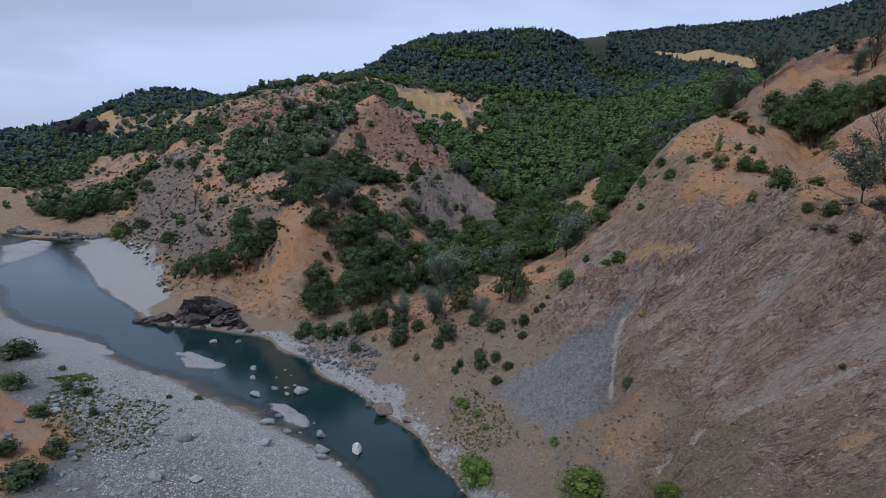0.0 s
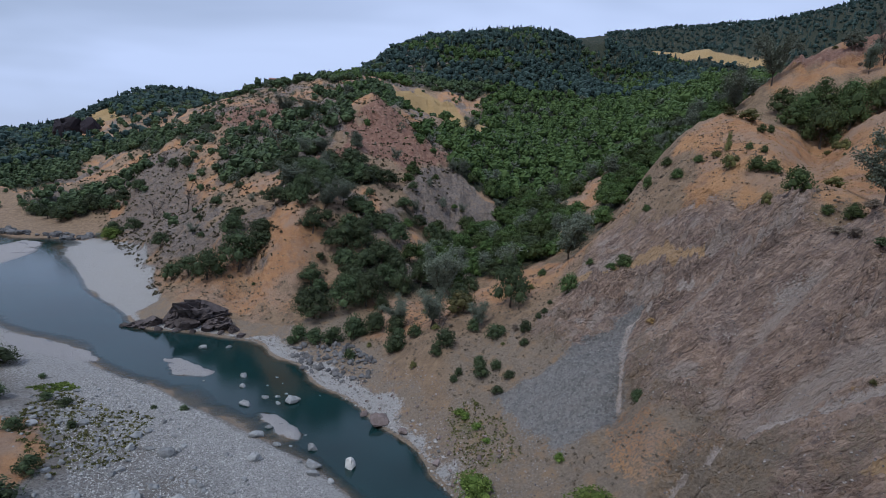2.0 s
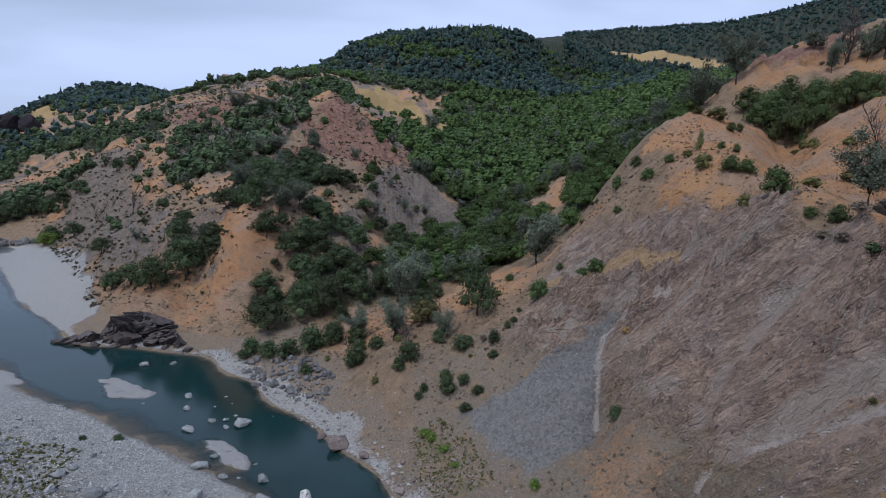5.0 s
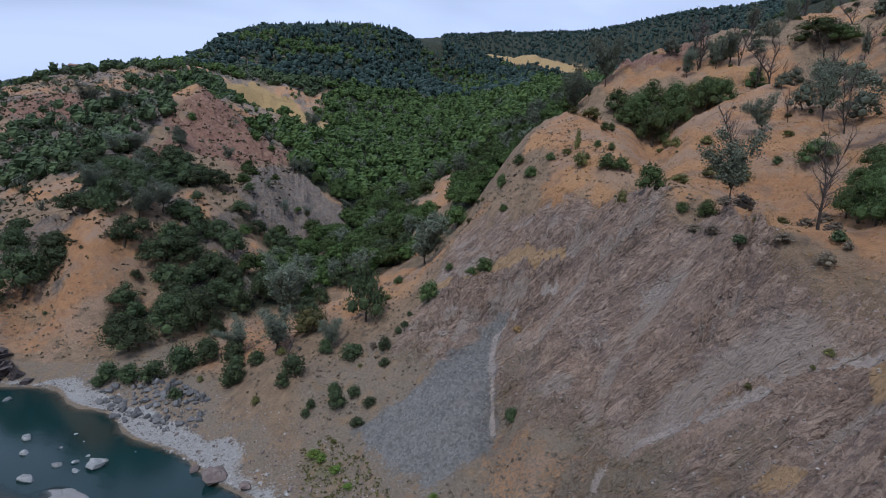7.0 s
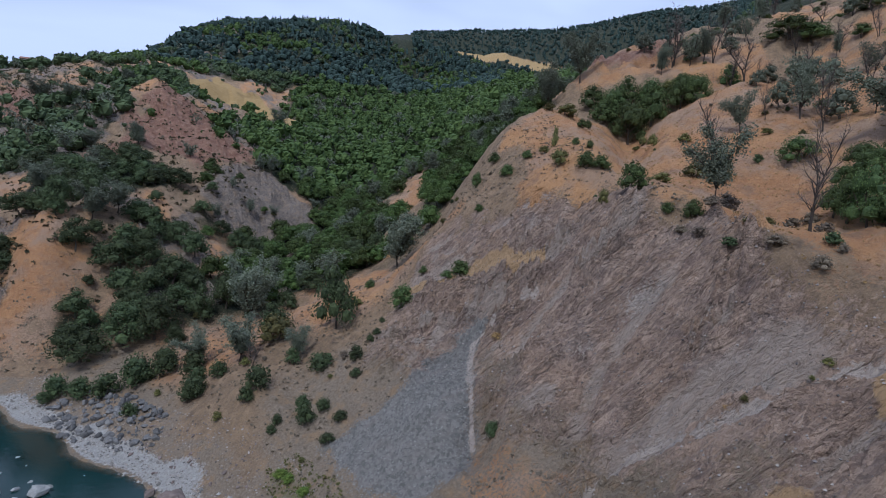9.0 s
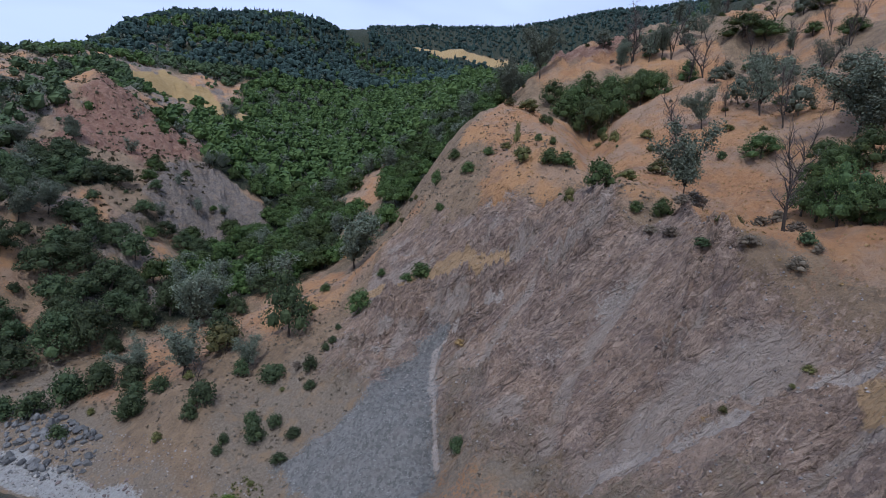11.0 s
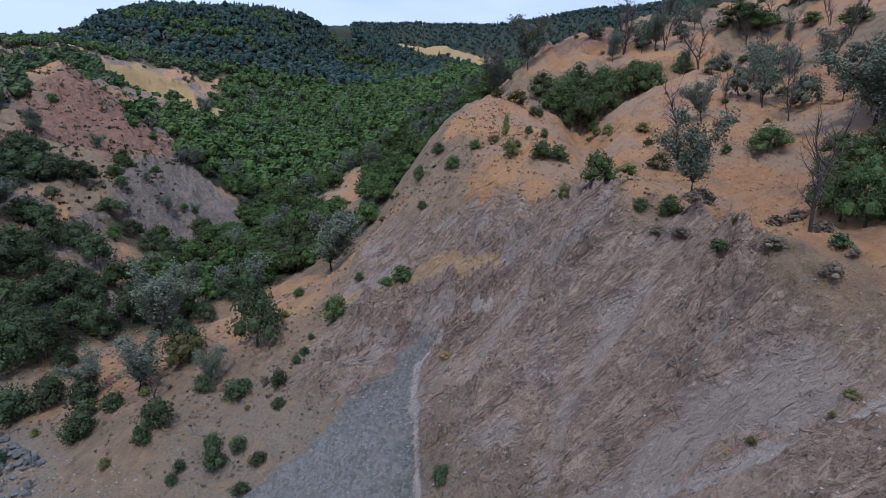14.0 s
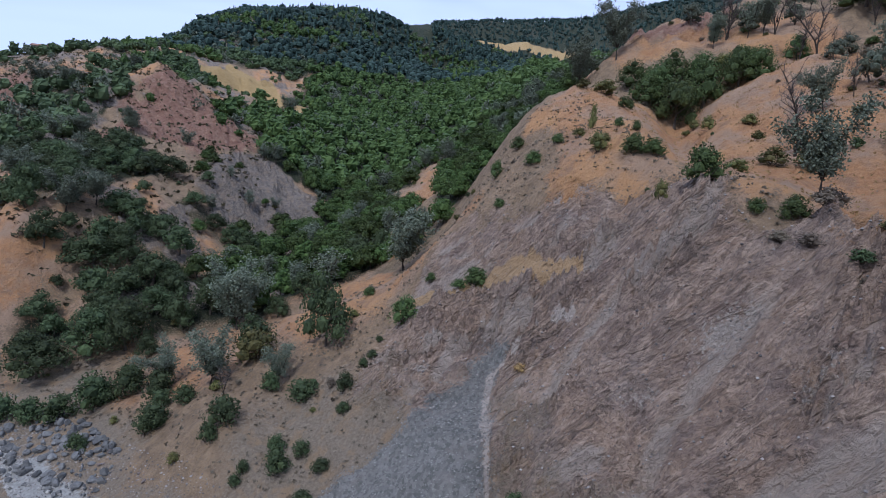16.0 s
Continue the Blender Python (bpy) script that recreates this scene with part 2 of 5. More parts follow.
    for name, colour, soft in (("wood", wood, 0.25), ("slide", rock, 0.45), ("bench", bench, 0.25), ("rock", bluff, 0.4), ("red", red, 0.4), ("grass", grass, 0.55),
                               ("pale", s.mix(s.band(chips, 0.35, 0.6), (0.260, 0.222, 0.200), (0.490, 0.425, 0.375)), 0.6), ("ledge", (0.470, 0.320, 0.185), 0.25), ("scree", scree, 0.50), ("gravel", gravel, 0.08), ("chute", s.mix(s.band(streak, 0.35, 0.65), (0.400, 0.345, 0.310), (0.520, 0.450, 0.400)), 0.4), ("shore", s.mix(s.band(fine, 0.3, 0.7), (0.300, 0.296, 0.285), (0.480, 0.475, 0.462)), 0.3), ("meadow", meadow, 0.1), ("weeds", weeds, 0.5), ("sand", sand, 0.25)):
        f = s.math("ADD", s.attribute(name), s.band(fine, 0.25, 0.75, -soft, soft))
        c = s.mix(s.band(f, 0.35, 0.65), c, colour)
    lumps = s.math("ADD", s.math("MULTIPLY", fine, 0.9), s.math("MULTIPLY", tiny, 0.4))
    lumps = s.math("SUBTRACT", lumps, s.math("MULTIPLY", s.math("SUBTRACT", 1.0, grit), 1.2))
    stony = s.math("ADD", s.attribute("slide"), s.math("ADD", s.attribute("rock"), s.attribute("red")))
    cut = s.math("ADD", s.math("MULTIPLY", s.band(split, 0.0, 0.04), s.math("MULTIPLY", some, 0.9)), s.math("MULTIPLY", s.band(chip, 0.0, 0.06), 0.12))
    cut = s.math("ADD", cut, s.math("ADD", s.math("ADD", s.math("MULTIPLY", tones[0], 0.3), s.math("MULTIPLY", tones[1], 0.5)), s.math("ADD", s.math("MULTIPLY", vein, 1.8), s.math("MULTIPLY", s.band(rib, 0.0, 0.05), 0.8))))
    beds = s.math("ADD", s.math("MULTIPLY", seams, 0.9), s.math("MULTIPLY", chips, 0.6))
    s.bump(s.math("ADD", lumps, s.math("ADD", beds, s.math("MULTIPLY", cut, s.band(stony, 0.2, 0.8)))), 1.0, 0.45)
    return s.done(c, 0.95)


def water_material():
    s = Shade("river_water")
    ripple = s.noise(1.1, 4, 0.6, ((1.0, 1.6, 1.0), (0, 0, radians(40))))
    wide = s.noise(0.05, 3)
    depth = s.attribute("depth")
    c = s.mix(s.band(wide, 0.35, 0.65), (0.006, 0.023, 0.023), (0.010, 0.035, 0.036))
    s.bump(ripple, 0.35, 0.05)
    s.p.inputs["IOR"].default_value = 1.33
    return s.done(c, 0.06, Specular_IOR_Level=0.4, Alpha=s.band(depth, 0.0, 0.40, 0.25, 0.98))


GROUND, WATER = ground_material(), water_material()

# ---- the lie of the land ----
def lattice(ix, iy, seed):
    n = (ix.astype(np.int64) * 374761393 + iy.astype(np.int64) * 668265263 + seed * 1274126177) & 0x7FFFFFFF
    n = ((n ^ (n >> 13)) * 1103515245 + 12345) & 0x7FFFFFFF
    n = ((n ^ (n >> 15)) * 1103515245 + 12345) & 0x7FFFFFFF
    return (n >> 7 & 0xFFFF) / 65535.0 * 2 - 1


def grain(x, y, seed=0):
    """Smooth noise from -1 to 1 with features about one unit across."""
    ix, iy = np.floor(x), np.floor(y)
    fx, fy = x - ix, y - iy
    u, v = fx * fx * fx * (fx * (fx * 6 - 15) + 10), fy * fy * fy * (fy * (fy * 6 - 15) + 10)
    a, b = lattice(ix, iy, seed), lattice(ix + 1, iy, seed)
    c, d = lattice(ix, iy + 1, seed), lattice(ix + 1, iy + 1, seed)
    return (a * (1 - u) + b * u) * (1 - v) + (c * (1 - u) + d * u) * v


def rough(x, y, octaves=4, seed=0, gain=0.5):
    out, amp = 0 * x, 1.0
    for k in range(octaves):
        out = out + amp * grain(x * 2**k + 17.3 * k, y * 2**k - 9.1 * k, seed + k)
        amp *= gain
    return out


def creased(x, y, octaves=4, seed=0, gain=0.5):
    """Sharp-crested noise, 0 to about 1, for broken rock."""
    out, amp = 0 * x, 0.5
    for k in range(octaves):
        out = out + amp * (1 - 2 * np.abs(grain(x * 2**k + 3.7 * k, y * 2**k + 5.9 * k, seed + k)))
        amp *= gain
    return out


# Shorelines, contours, crests and valley lines of the plan: x, y, height.
EAST_SHORE = [(18, 10), (17, 30), (13, 55), (8, 70), (5.8, 76), (1, 85.6), (-2.7, 95.4), (-8, 100.6), (-12.6, 107.5), (-20.5, 116),
              (-27.3, 124), (-31, 131.4), (-44.5, 145.5), (-55, 148.6), (-67, 151.5), (-82.5, 154), (-91, 165), (-108, 181),
              (-133, 210), (-172, 257), (-190, 282)]
WEST_SHORE = [(2, 10), (1, 30), (-2, 55), (-7, 74), (-14, 82.8), (-20, 88.6), (-28.3, 94), (-36.6, 100), (-47, 106.6), (-56, 113),
              (-73.5, 122), (-82, 129), (-88, 135), (-106, 141.7), (-125, 155), (-146, 180), (-180, 222), (-222, 260), (-262, 284)]
FAR_SHORE = [(-190, 297), (-230, 300), (-300, 312), (-420, 320)]
LINES = {
    "river bed": [(10, 10, -1.6), (9, 30, -1.8), (5, 55, -1.8), (-1, 76, -1.7), (-8, 90, -1.6), (-18, 103, -1.5), (-32, 113, -0.9),
                  (-48, 126, -1.0), (-72, 139, -1.3), (-98, 155, -1.5), (-125, 180, -1.5), (-155, 212, -1.4), (-195, 258, -1), (-240, 290, -1)],
    "gravel bar": [(-14, 60, 1.0), (-30, 80, 1.1), (-45, 95, 1.0), (-50, 78, 1.4), (-62, 100, 1.2), (-80, 118, 0.9), (-100, 128, 1.0), (-72, 95, 1.7),
                   (-57, 70, 1.9), (-40, 40, 2.2), (-25, 10, 2.0), (-130, 138, 1.4), (-160, 170, 1.2)],
    "west terrace": [(-88, 92, 4), (-75, 70, 4.5), (-60, 40, 5), (-50, 0, 6), (-115, 110, 4), (-150, 130, 6), (-200, 180, 7), (-260, 235, 8)],
    "west hills": [(-150, 60, 45), (-110, 0, 42), (-230, 130, 50), (-330, 220, 55), (-420, 260, 50), (-120, -90, 50), (-300, 0, 110), (-600, 300, 120)],
    "east bench": [(19, 45, 3), (12, 70, 2.5), (6.4, 83.8, 1.7), (0, 97, 2), (-6.4, 103.5, 1.6), (-15, 118, 1.8), (-23, 127, 2.4), (-36, 143, 2.4), (-44, 160, 5)],
    "slide foot": [(29, 70, 12.9), (30.3, 84.5, 14.2), (22.3, 94.5, 16.3), (18.8, 104.2, 16.5), (12.3, 116.4, 14.8), (9, 105.8, 10.3), (1.9, 118, 11.8), (0.2, 114.4, 10.4), (-13.5, 143, 8.5)],
    "slide belly": [(42.2, 67, 21.9), (37.6, 77.7, 20.2), (34, 81.7, 23.2), (29.9, 96.3, 18.3), (28.3, 92, 19.7), (20, 113, 20)],
    "slide flank": [(45.3, 60.4, 26.6), (46.1, 66, 28.4), (44.8, 74.8, 29.6), (42.6, 75.7, 25), (41.5, 80.1, 25.9), (36, 96.3, 23.4), (27.8, 121.8, 23.8)],
    "slide shoulder": [(49, 60.8, 30.9), (53.4, 59.6, 33.6), (49.7, 70.5, 33.6), (48.5, 76.7, 34.8), (43, 106.6, 39.6), (36.7, 114.8, 31), (31, 124.1, 31.4)],
    "slide crest": [(55.8, 61.7, 40.2), (52.1, 69.4, 41.2), (55.1, 79.7, 44), (51.6, 84.2, 46), (58.1, 95.1, 47.2), (52.2, 101.8, 43), (56.5, 106.4, 50.8)],
    "slide south": [(30, 40, 13), (46, 45, 27), (60, 44, 40), (24, 10, 8), (48, 10, 32), (70, 5, 52), (30, -40, 12), (70, -60, 55)],
    "spur": [(14, 134, 20), (31.4, 141, 26), (40, 143, 33), (46.1, 133.2, 46.8), (47.5, 136.4, 48), (54, 142, 58), (62, 142, 64), (70, 143, 65.5)],
    "upper grass": [(64.5, 70.2, 41.8), (65, 85, 45), (78, 88.7, 49.3), (88, 93, 55.5), (70, 110, 52), (74, 125, 57), (87.4, 127, 60.3), (89.7, 140, 62.8), (84, 148, 65)],
    "upper hill": [(103.8, 125.5, 70.5), (125, 126, 76.8), (136, 132, 85), (118, 158, 87), (107.5, 166, 86.5), (96, 160, 78), (110, 100, 66), (95, 60, 58), (140, 70, 88)],
    "upper skyline": [(91, 175, 77.5), (98, 172, 83.4), (103.5, 168.6, 86.6), (110, 188, 83), (124, 190, 93), (146, 187, 102), (178, 188, 110), (197, 183, 117), (222, 168, 120), (240, 120, 125), (200, 40, 118), (200, -60, 115)],
    "behind upper": [(160, 240, 100), (230, 260, 112), (300, 220, 130), (400, 100, 170)],
    "valley": [(-20, 152, 7), (0, 160, 13), (15, 176, 18), (22, 205, 22), (32, 240, 28), (46, 290, 42), (62, 345, 60), (90, 420, 76), (125, 520, 105), (175, 640, 145), (240, 760, 180)],
    "valley east": [(52, 165, 42), (80, 185, 64), (75, 230, 55), (100, 270, 74), (130, 340, 94), (195, 450, 130), (300, 600, 168), (380, 760, 202)],
    "valley west": [(4, 226, 24), (0, 233, 30), (-6, 252, 46.5), (6, 275, 50), (10, 320, 62), (15, 370, 72), (30, 410, 77)],
    "front hill": [(-26, 178, 21), (-38, 174, 14.5), (-51, 178, 26), (-41, 198, 37), (-59, 176, 8), (-68, 172, 8.5), (-20, 215, 32), (-72, 215, 32), (-100, 235, 24), (-90, 195, 10)],
    "knob": [(-44, 334, 88), (-30, 290, 61), (-70, 290, 58), (-100, 320, 64), (-20, 345, 74), (-90, 370, 82)],
    "west cliff": [(-156, 344, 46.5), (-189, 366, 40), (-187, 344, 22.5), (-194, 331, 7), (-150, 300, 14), (-120, 270, 20), (-170, 305, 6), (-215, 360, 14)],
    "back ridge": [(-118, 588, 139), (-160, 600, 132), (-194, 610, 128), (-237, 600, 113), (-220, 560, 110), (-140, 480, 105), (-80, 430, 96), (-60, 500, 112)],
    "far west": [(-289, 388, 10), (-299, 470, 30), (-350, 600, 60), (-450, 520, 30), (-420, 380, 8), (-520, 820, 95), (-575, 815, 72), (-700, 700, 60)],
    "far west crest": [(-550, 1178, 190), (-606, 1150, 188), (-667, 1116, 151), (-738, 1090, 100), (-812, 1015, 70), (-1000, 900, 60), (-380, 1000, 150)],
    "meadow": [(-49, 539, 124), (-5, 580, 131), (37, 440, 80), (-9, 500, 91), (-30, 510, 101), (-4, 472, 95)],
    "mountain": [(73.6, 793, 215), (60, 680, 160), (150, 700, 165), (251, 940, 209), (-20, 700, 165), (150, 820, 205), (300, 900, 205)],
    "mountain crest": [(-129, 780, 177), (-88, 858, 229), (-25, 908, 265), (44, 927, 280), (116, 952, 297), (190, 1010, 308), (290, 1095, 323), (370, 1100, 306), (425, 1080, 289), (490, 1000, 252)],
    "mountain back": [(150, 1300, 300), (-200, 1100, 200), (500, 1400, 330)],
    "range": [(444, 1230, 348), (517, 1201, 352), (598, 1163, 320), (700, 1000, 300)],
    "range crest": [(614, 2121, 626), (781, 2065, 640), (952, 1992, 641), (1104, 1911, 637), (1236, 1829, 668), (1370, 1730, 684), (1480, 1560, 640), (1600, 1400, 620), (1750, 1200, 600), (300, 2300, 600)],
    "rim": [(0, -300, 5), (60, -150, 20), (-300, -300, 120), (400, -300, 200), (900, 500, 380), (3500, 3500, 500), (-3500, 3500, 40), (0, 4500, 400), (-3500, -3000, 200), (3500, -3000, 300), (-1500, 1000, 15), (0, -4500, 200)],
}


def folded(p, d=150.0):
    r = np.hypot(p[..., 0], p[..., 1])[..., None] + 1e-6
    return p * (d * np.log1p(r / d) / r)


def land_net():
    pts = []
    for shore in (EAST_SHORE, WEST_SHORE, FAR_SHORE):
        pts += [(x, y, 0.0) for x, y in shore]
    for line in LINES.values():
        pts += line
    pts = np.array(pts, float)
    q = folded(pts[:, :2])
    n, soft = len(q), 4.0
    gap = np.hypot(*(q[:, None] - q[None]).transpose(2, 0, 1))
    m = np.zeros((n + 3, n + 3))
    m[:n, :n] = np.sqrt(gap**2 + soft**2) + np.eye(n) * -0.35
    m[:n, n], m[:n, n + 1 :] = 1, q
    m[n:, :n] = m[:n, n:].T
    return q, np.linalg.solve(m, np.r_[pts[:, 2], 0, 0, 0])


NET, WEIGHTS = land_net()


def swell(x, y):
    """The height of the land without its small relief."""
    p = folded(np.stack([np.ravel(x), np.ravel(y)], -1).astype(float))
    out, n = np.empty(len(p)), len(NET)
    for k in range(0, len(p), 20000):
        s = p[k : k + 20000]
        gap = np.sqrt((s[:, :1] - NET[:, 0]) ** 2 + (s[:, 1:] - NET[:, 1]) ** 2 + 16.0)
        out[k : k + 20000] = gap @ WEIGHTS[:n] + WEIGHTS[n] + s @ WEIGHTS[n + 1 :]
    return out.reshape(np.shape(x))


def from_line(x, y, line):
    """Distance to a line of the plan."""
    best = np.full(np.shape(x), 1e9)
    for (ax, ay), (bx, by) in zip(line[:-1], line[1:]):
        dx, dy = bx - ax, by - ay
        t = np.clip(((x - ax) * dx + (y - ay) * dy) / (dx * dx + dy * dy), 0, 1)
        best = np.minimum(best, np.hypot(x - ax - t * dx, y - ay - t * dy))
    return best


def inside(x, y, outline):
    """Signed distance to a closed outline of the plan, positive inside."""
    hit = np.zeros(np.shape(x), bool)
    for (ax, ay), (bx, by) in zip(outline, outline[1:] + outline[:1]):
        if ay != by:
            hit ^= ((ay > y) != (by > y)) & (x < (bx - ax) * (y - ay) / (by - ay) + ax)
    d = from_line(x, y, outline + outline[:1])
    return np.where(hit, d, -d)


def step(v, lo, hi):
    t = np.clip((v - lo) / (hi - lo), 0, 1)
    return t * t * (3 - 2 * t)


# Outlines of the ground's covers in the plan.
SLIDE = [(70, 10), (60, 50), (57, 60), (55.2, 66), (56, 77), (53, 82), (58.5, 97), (54, 104), (45.5, 112), (43, 121), (35, 125), (26, 122), (18, 109),
         (22, 99), (28, 92), (27, 82), (34, 72), (24, 62), (26, 30), (30, 10)]
UPPER_GRASS = [(62, 142), (70, 146), (84, 139.8), (99.6, 139.9), (111, 137.8), (111.1, 118.8), (130, 100), (110, 60), (90, 30), (66, 44), (60, 55.5), (57, 58), (55, 61.3), (54.2, 65.7), (53.4, 68.5), (56, 73), (56.8, 76.8), (53.6, 81.7), (60.1, 100.9), (57.3, 102.6), (49.9, 106), (45.5, 112), (46.5, 119), (50.5, 116), (52, 128), (56, 138)]
MOUTH_GRASS = [(25, 158), (33, 150), (25, 138), (20, 129), (12, 125), (4, 128), (-4, 121), (-10, 126), (-18, 133), (-22, 141), (-16, 156), (-3, 165)]
SCREE = [(10, 99.1), (16.3, 98.5), (25.7, 99.4), (32.3, 103.1), (36.9, 100.4), (33.4, 97.3), (29, 86.6), (27.1, 83.9), (22.3, 80), (18.2, 78.2), (13.2, 85.6), (11.3, 93.2)]
CHUTE = [(27.5, 83), (28.7, 86.7), (31.5, 95.2), (33.5, 99), (37.5, 98.8), (41.5, 95)]
MEADOW = [(-54, 526), (-34, 588), (3, 560), (30, 470), (40, 425), (26, 390), (8, 392), (-8, 500), (-22, 530), (-40, 526)]
FAR_MEADOWS = [[(-559, 868), (-602, 965), (-515, 890), (-455, 784), (-476, 752)], [(-760, 1000), (-810, 1120), (-690, 1010), (-575, 830), (-640, 880)]]
RED_KNOB = [(-58, 262), (-46, 322), (-48, 340), (-32, 338), (-16, 306), (6, 290), (-8, 262), (-25, 258), (-39, 262)]
GREY_BLUFF = [(-14, 257), (0, 275), (26, 258), (22, 243), (5, 224), (-8, 219), (-16, 231)]
WEST_BLUFF = [(-189, 308), (-206, 360), (-203, 388), (-182, 382), (-150, 346), (-137, 313), (-115, 277), (-79, 206), (-66, 184), (-94, 194), (-119, 222)]
RED_BACK = [(-153, 378), (-180, 451), (-165, 490), (-120, 420), (-105, 370), (-99, 329), (-123, 342)]
LOW_SPUR = [(-40, 212), (-32, 224), (-21, 212), (-5, 205), (-4, 190), (-11, 180), (-20, 197)]
FRONT_SLOPE = [(-70, 191), (-54, 194), (-43, 191), (-36, 180), (-35, 176), (-43, 168), (-39, 158), (-60, 162)]
EAST_WOOD = [(48, 166), (70, 168), (88, 182), (104, 200), (150, 260), (240, 420), (330, 600), (200, 620), (110, 420), (70, 260)]
# Woods and thickets on the hills west of the side valley.
THICKETS = [[(-128, 311), (-127, 328), (-107, 334), (-106, 364), (-80, 345), (-52, 311), (-60, 290), (-62, 258), (-76, 248), (-98, 268)],
            [(-50, 219), (-54, 262), (-39, 258), (-26, 246), (-19, 236), (-32, 224), (-39, 212)],
            [(-36, 178), (-39, 187), (-35, 196), (-24, 211), (-15, 191), (-13, 176), (-19, 174), (-24, 179)],
            [(-23, 221), (-13, 225), (-1, 225), (2, 211), (-5, 205), (-15, 212)],
            [(-547, 694), (-387, 645), (-294, 565), (-158, 400), (-143, 350), (-253, 471), (-340, 543), (-305, 464), (-327, 414), (-420, 480)],
            [(-265, 354), (-290, 401), (-239, 402), (-186, 373), (-176, 358), (-216, 366), (-222, 347), (-242, 344)],
            [(-140, 376), (-95, 352), (-70, 325), (-55, 305), (-60, 286), (-63, 252), (-72, 248), (-93, 264), (-125, 318)],
            [(-66, 228), (-65, 248), (-50, 240), (-40, 256), (-45, 218), (-45, 192), (-52, 188)],
            [(-240, 596), (-190, 612), (-165, 596), (-118, 594), (-80, 560), (-110, 540), (-150, 566), (-200, 570), (-225, 575)],
            [(-110, 470), (-66, 560), (-50, 520), (-24, 470), (-34, 410), (-64, 420)],
            [(22, 152), (38, 150), (52, 163), (48, 178), (28, 172)],
            [(-38, 158), (-40, 168), (-36, 176), (-23, 174), (-18, 171), (-17, 163), (-21, 155), (-29, 152)],
            [(-17, 158), (-19, 171), (-10, 186), (1, 208), (15, 187), (13, 166), (7, 161), (0, 158)]]
LOW_GRASS = [(21.2, 75.3), (26.6, 81.9), (29, 81.4), (33.7, 73.9), (34.9, 70.3), (30.2, 63), (21.1, 68)]
WEEDS = [(4.4, 98.6), (7.1, 97.3), (10.2, 88.9), (10.6, 83.3), (6.8, 87), (4.8, 92.9)]
BENCH_GRASS = [(-100.8, 193.9), (-92.6, 198), (-65.4, 186), (-36.5, 165), (-37.4, 153), (-62.6, 161), (-78.3, 168), (-95.4, 183.9)]
SPIT = [(-174.3, 256.6), (-138.6, 207.9), (-112.3, 184.2), (-91.3, 163.8), (-84.7, 171.0), (-120.5, 228.9), (-159.9, 286.8), (-185.3, 304.3), (-202.8, 302.3)]
FAR_BAR = [(-177, 222), (-193, 262), (-203, 284), (-222, 272), (-235, 250), (-200, 225)]
TAN_RIDGE = [(395, 1120), (400, 1200), (440, 1245), (530, 1235), (630, 1185), (610, 1100), (500, 1115)]
BARS = [[(-177.2, 219.8), (-177.6, 229.2), (-186.9, 260.5), (-206.1, 291.5), (-219.0, 294.8), (-214.1, 266.0)], [(-108.3, 141.1), (-96.2, 138.6), (-79.9, 130.8), (-74.3, 125.3), (-80.4, 123.2), (-95.5, 127.8), (-103.7, 134.1)], [(-63.3, 129.4), (-59.4, 131.2), (-47.9, 123.8), (-47.8, 119.1), (-55.6, 120.3)], [(-32.5, 104.4), (-28.3, 104.5), (-21.7, 97.2), (-21.9, 94.4), (-24.5, 94.7), (-29.3, 99.8)]]
LEDGE = [(27.5, 123), (29, 121.1), (33.9, 115.4), (38, 110.5), (41.5, 102.8), (44, 99)]
TRAIL = [(56, 50), (51, 55.5), (48, 57.5), (44.7, 60.1), (42.6, 62.1), (41.4, 66.1), (38, 68.1), (34.1, 67.4), (32, 66), (28, 64)]
GULLIES = [[(49.5, 76), (48.3, 76.4), (45.3, 76.7), (41.1, 77.1), (35, 74), (31.3, 72.5)], [(49, 67), (47.1, 67.3), (44.9, 67.7), (41.5, 69.2), (36.5, 69.1)], [(38.6, 105.3), (30.9, 105.6), (22.5, 102.4), (16.4, 98.2)], [(50, 88), (45, 90), (40, 90.5), (35, 88)]]
RAVINE = [(120, 133), (104, 136), (95, 140), (88, 139), (80, 127), (72, 115), (65, 106)]
PALE = [(48.3, 76.5, 4.5, 0.7), (41.3, 80.0, 2.2, 0.5), (48.8, 68.6, 3, 0.7), (48.4, 60.6, 3, 0.5), (43, 99, 5, 0.3), (31, 110, 4, 0.3), (27, 106, 4, 0.35), (52, 86, 3, 0.3)]
WEST_SOIL = [(-84, 100), (-70, 94), (-63, 91), (-57, 82), (-52, 72), (-56, 56), (-100, 60)]
SOIL = [[(40, 54.6), (41.9, 54.4), (44, 52.1), (42, 50.4), (39.5, 52)], [(44, 63.2), (45.4, 61.4), (45.6, 60), (44.2, 61.2)], [(52.5, 54.4), (53.4, 51), (49, 48), (49.4, 51.6)]]
RUBBLE = [(-20, 119), (-29, 127), (-36, 138), (-30, 143), (-22, 137), (-12, 122), (-14, 116)]


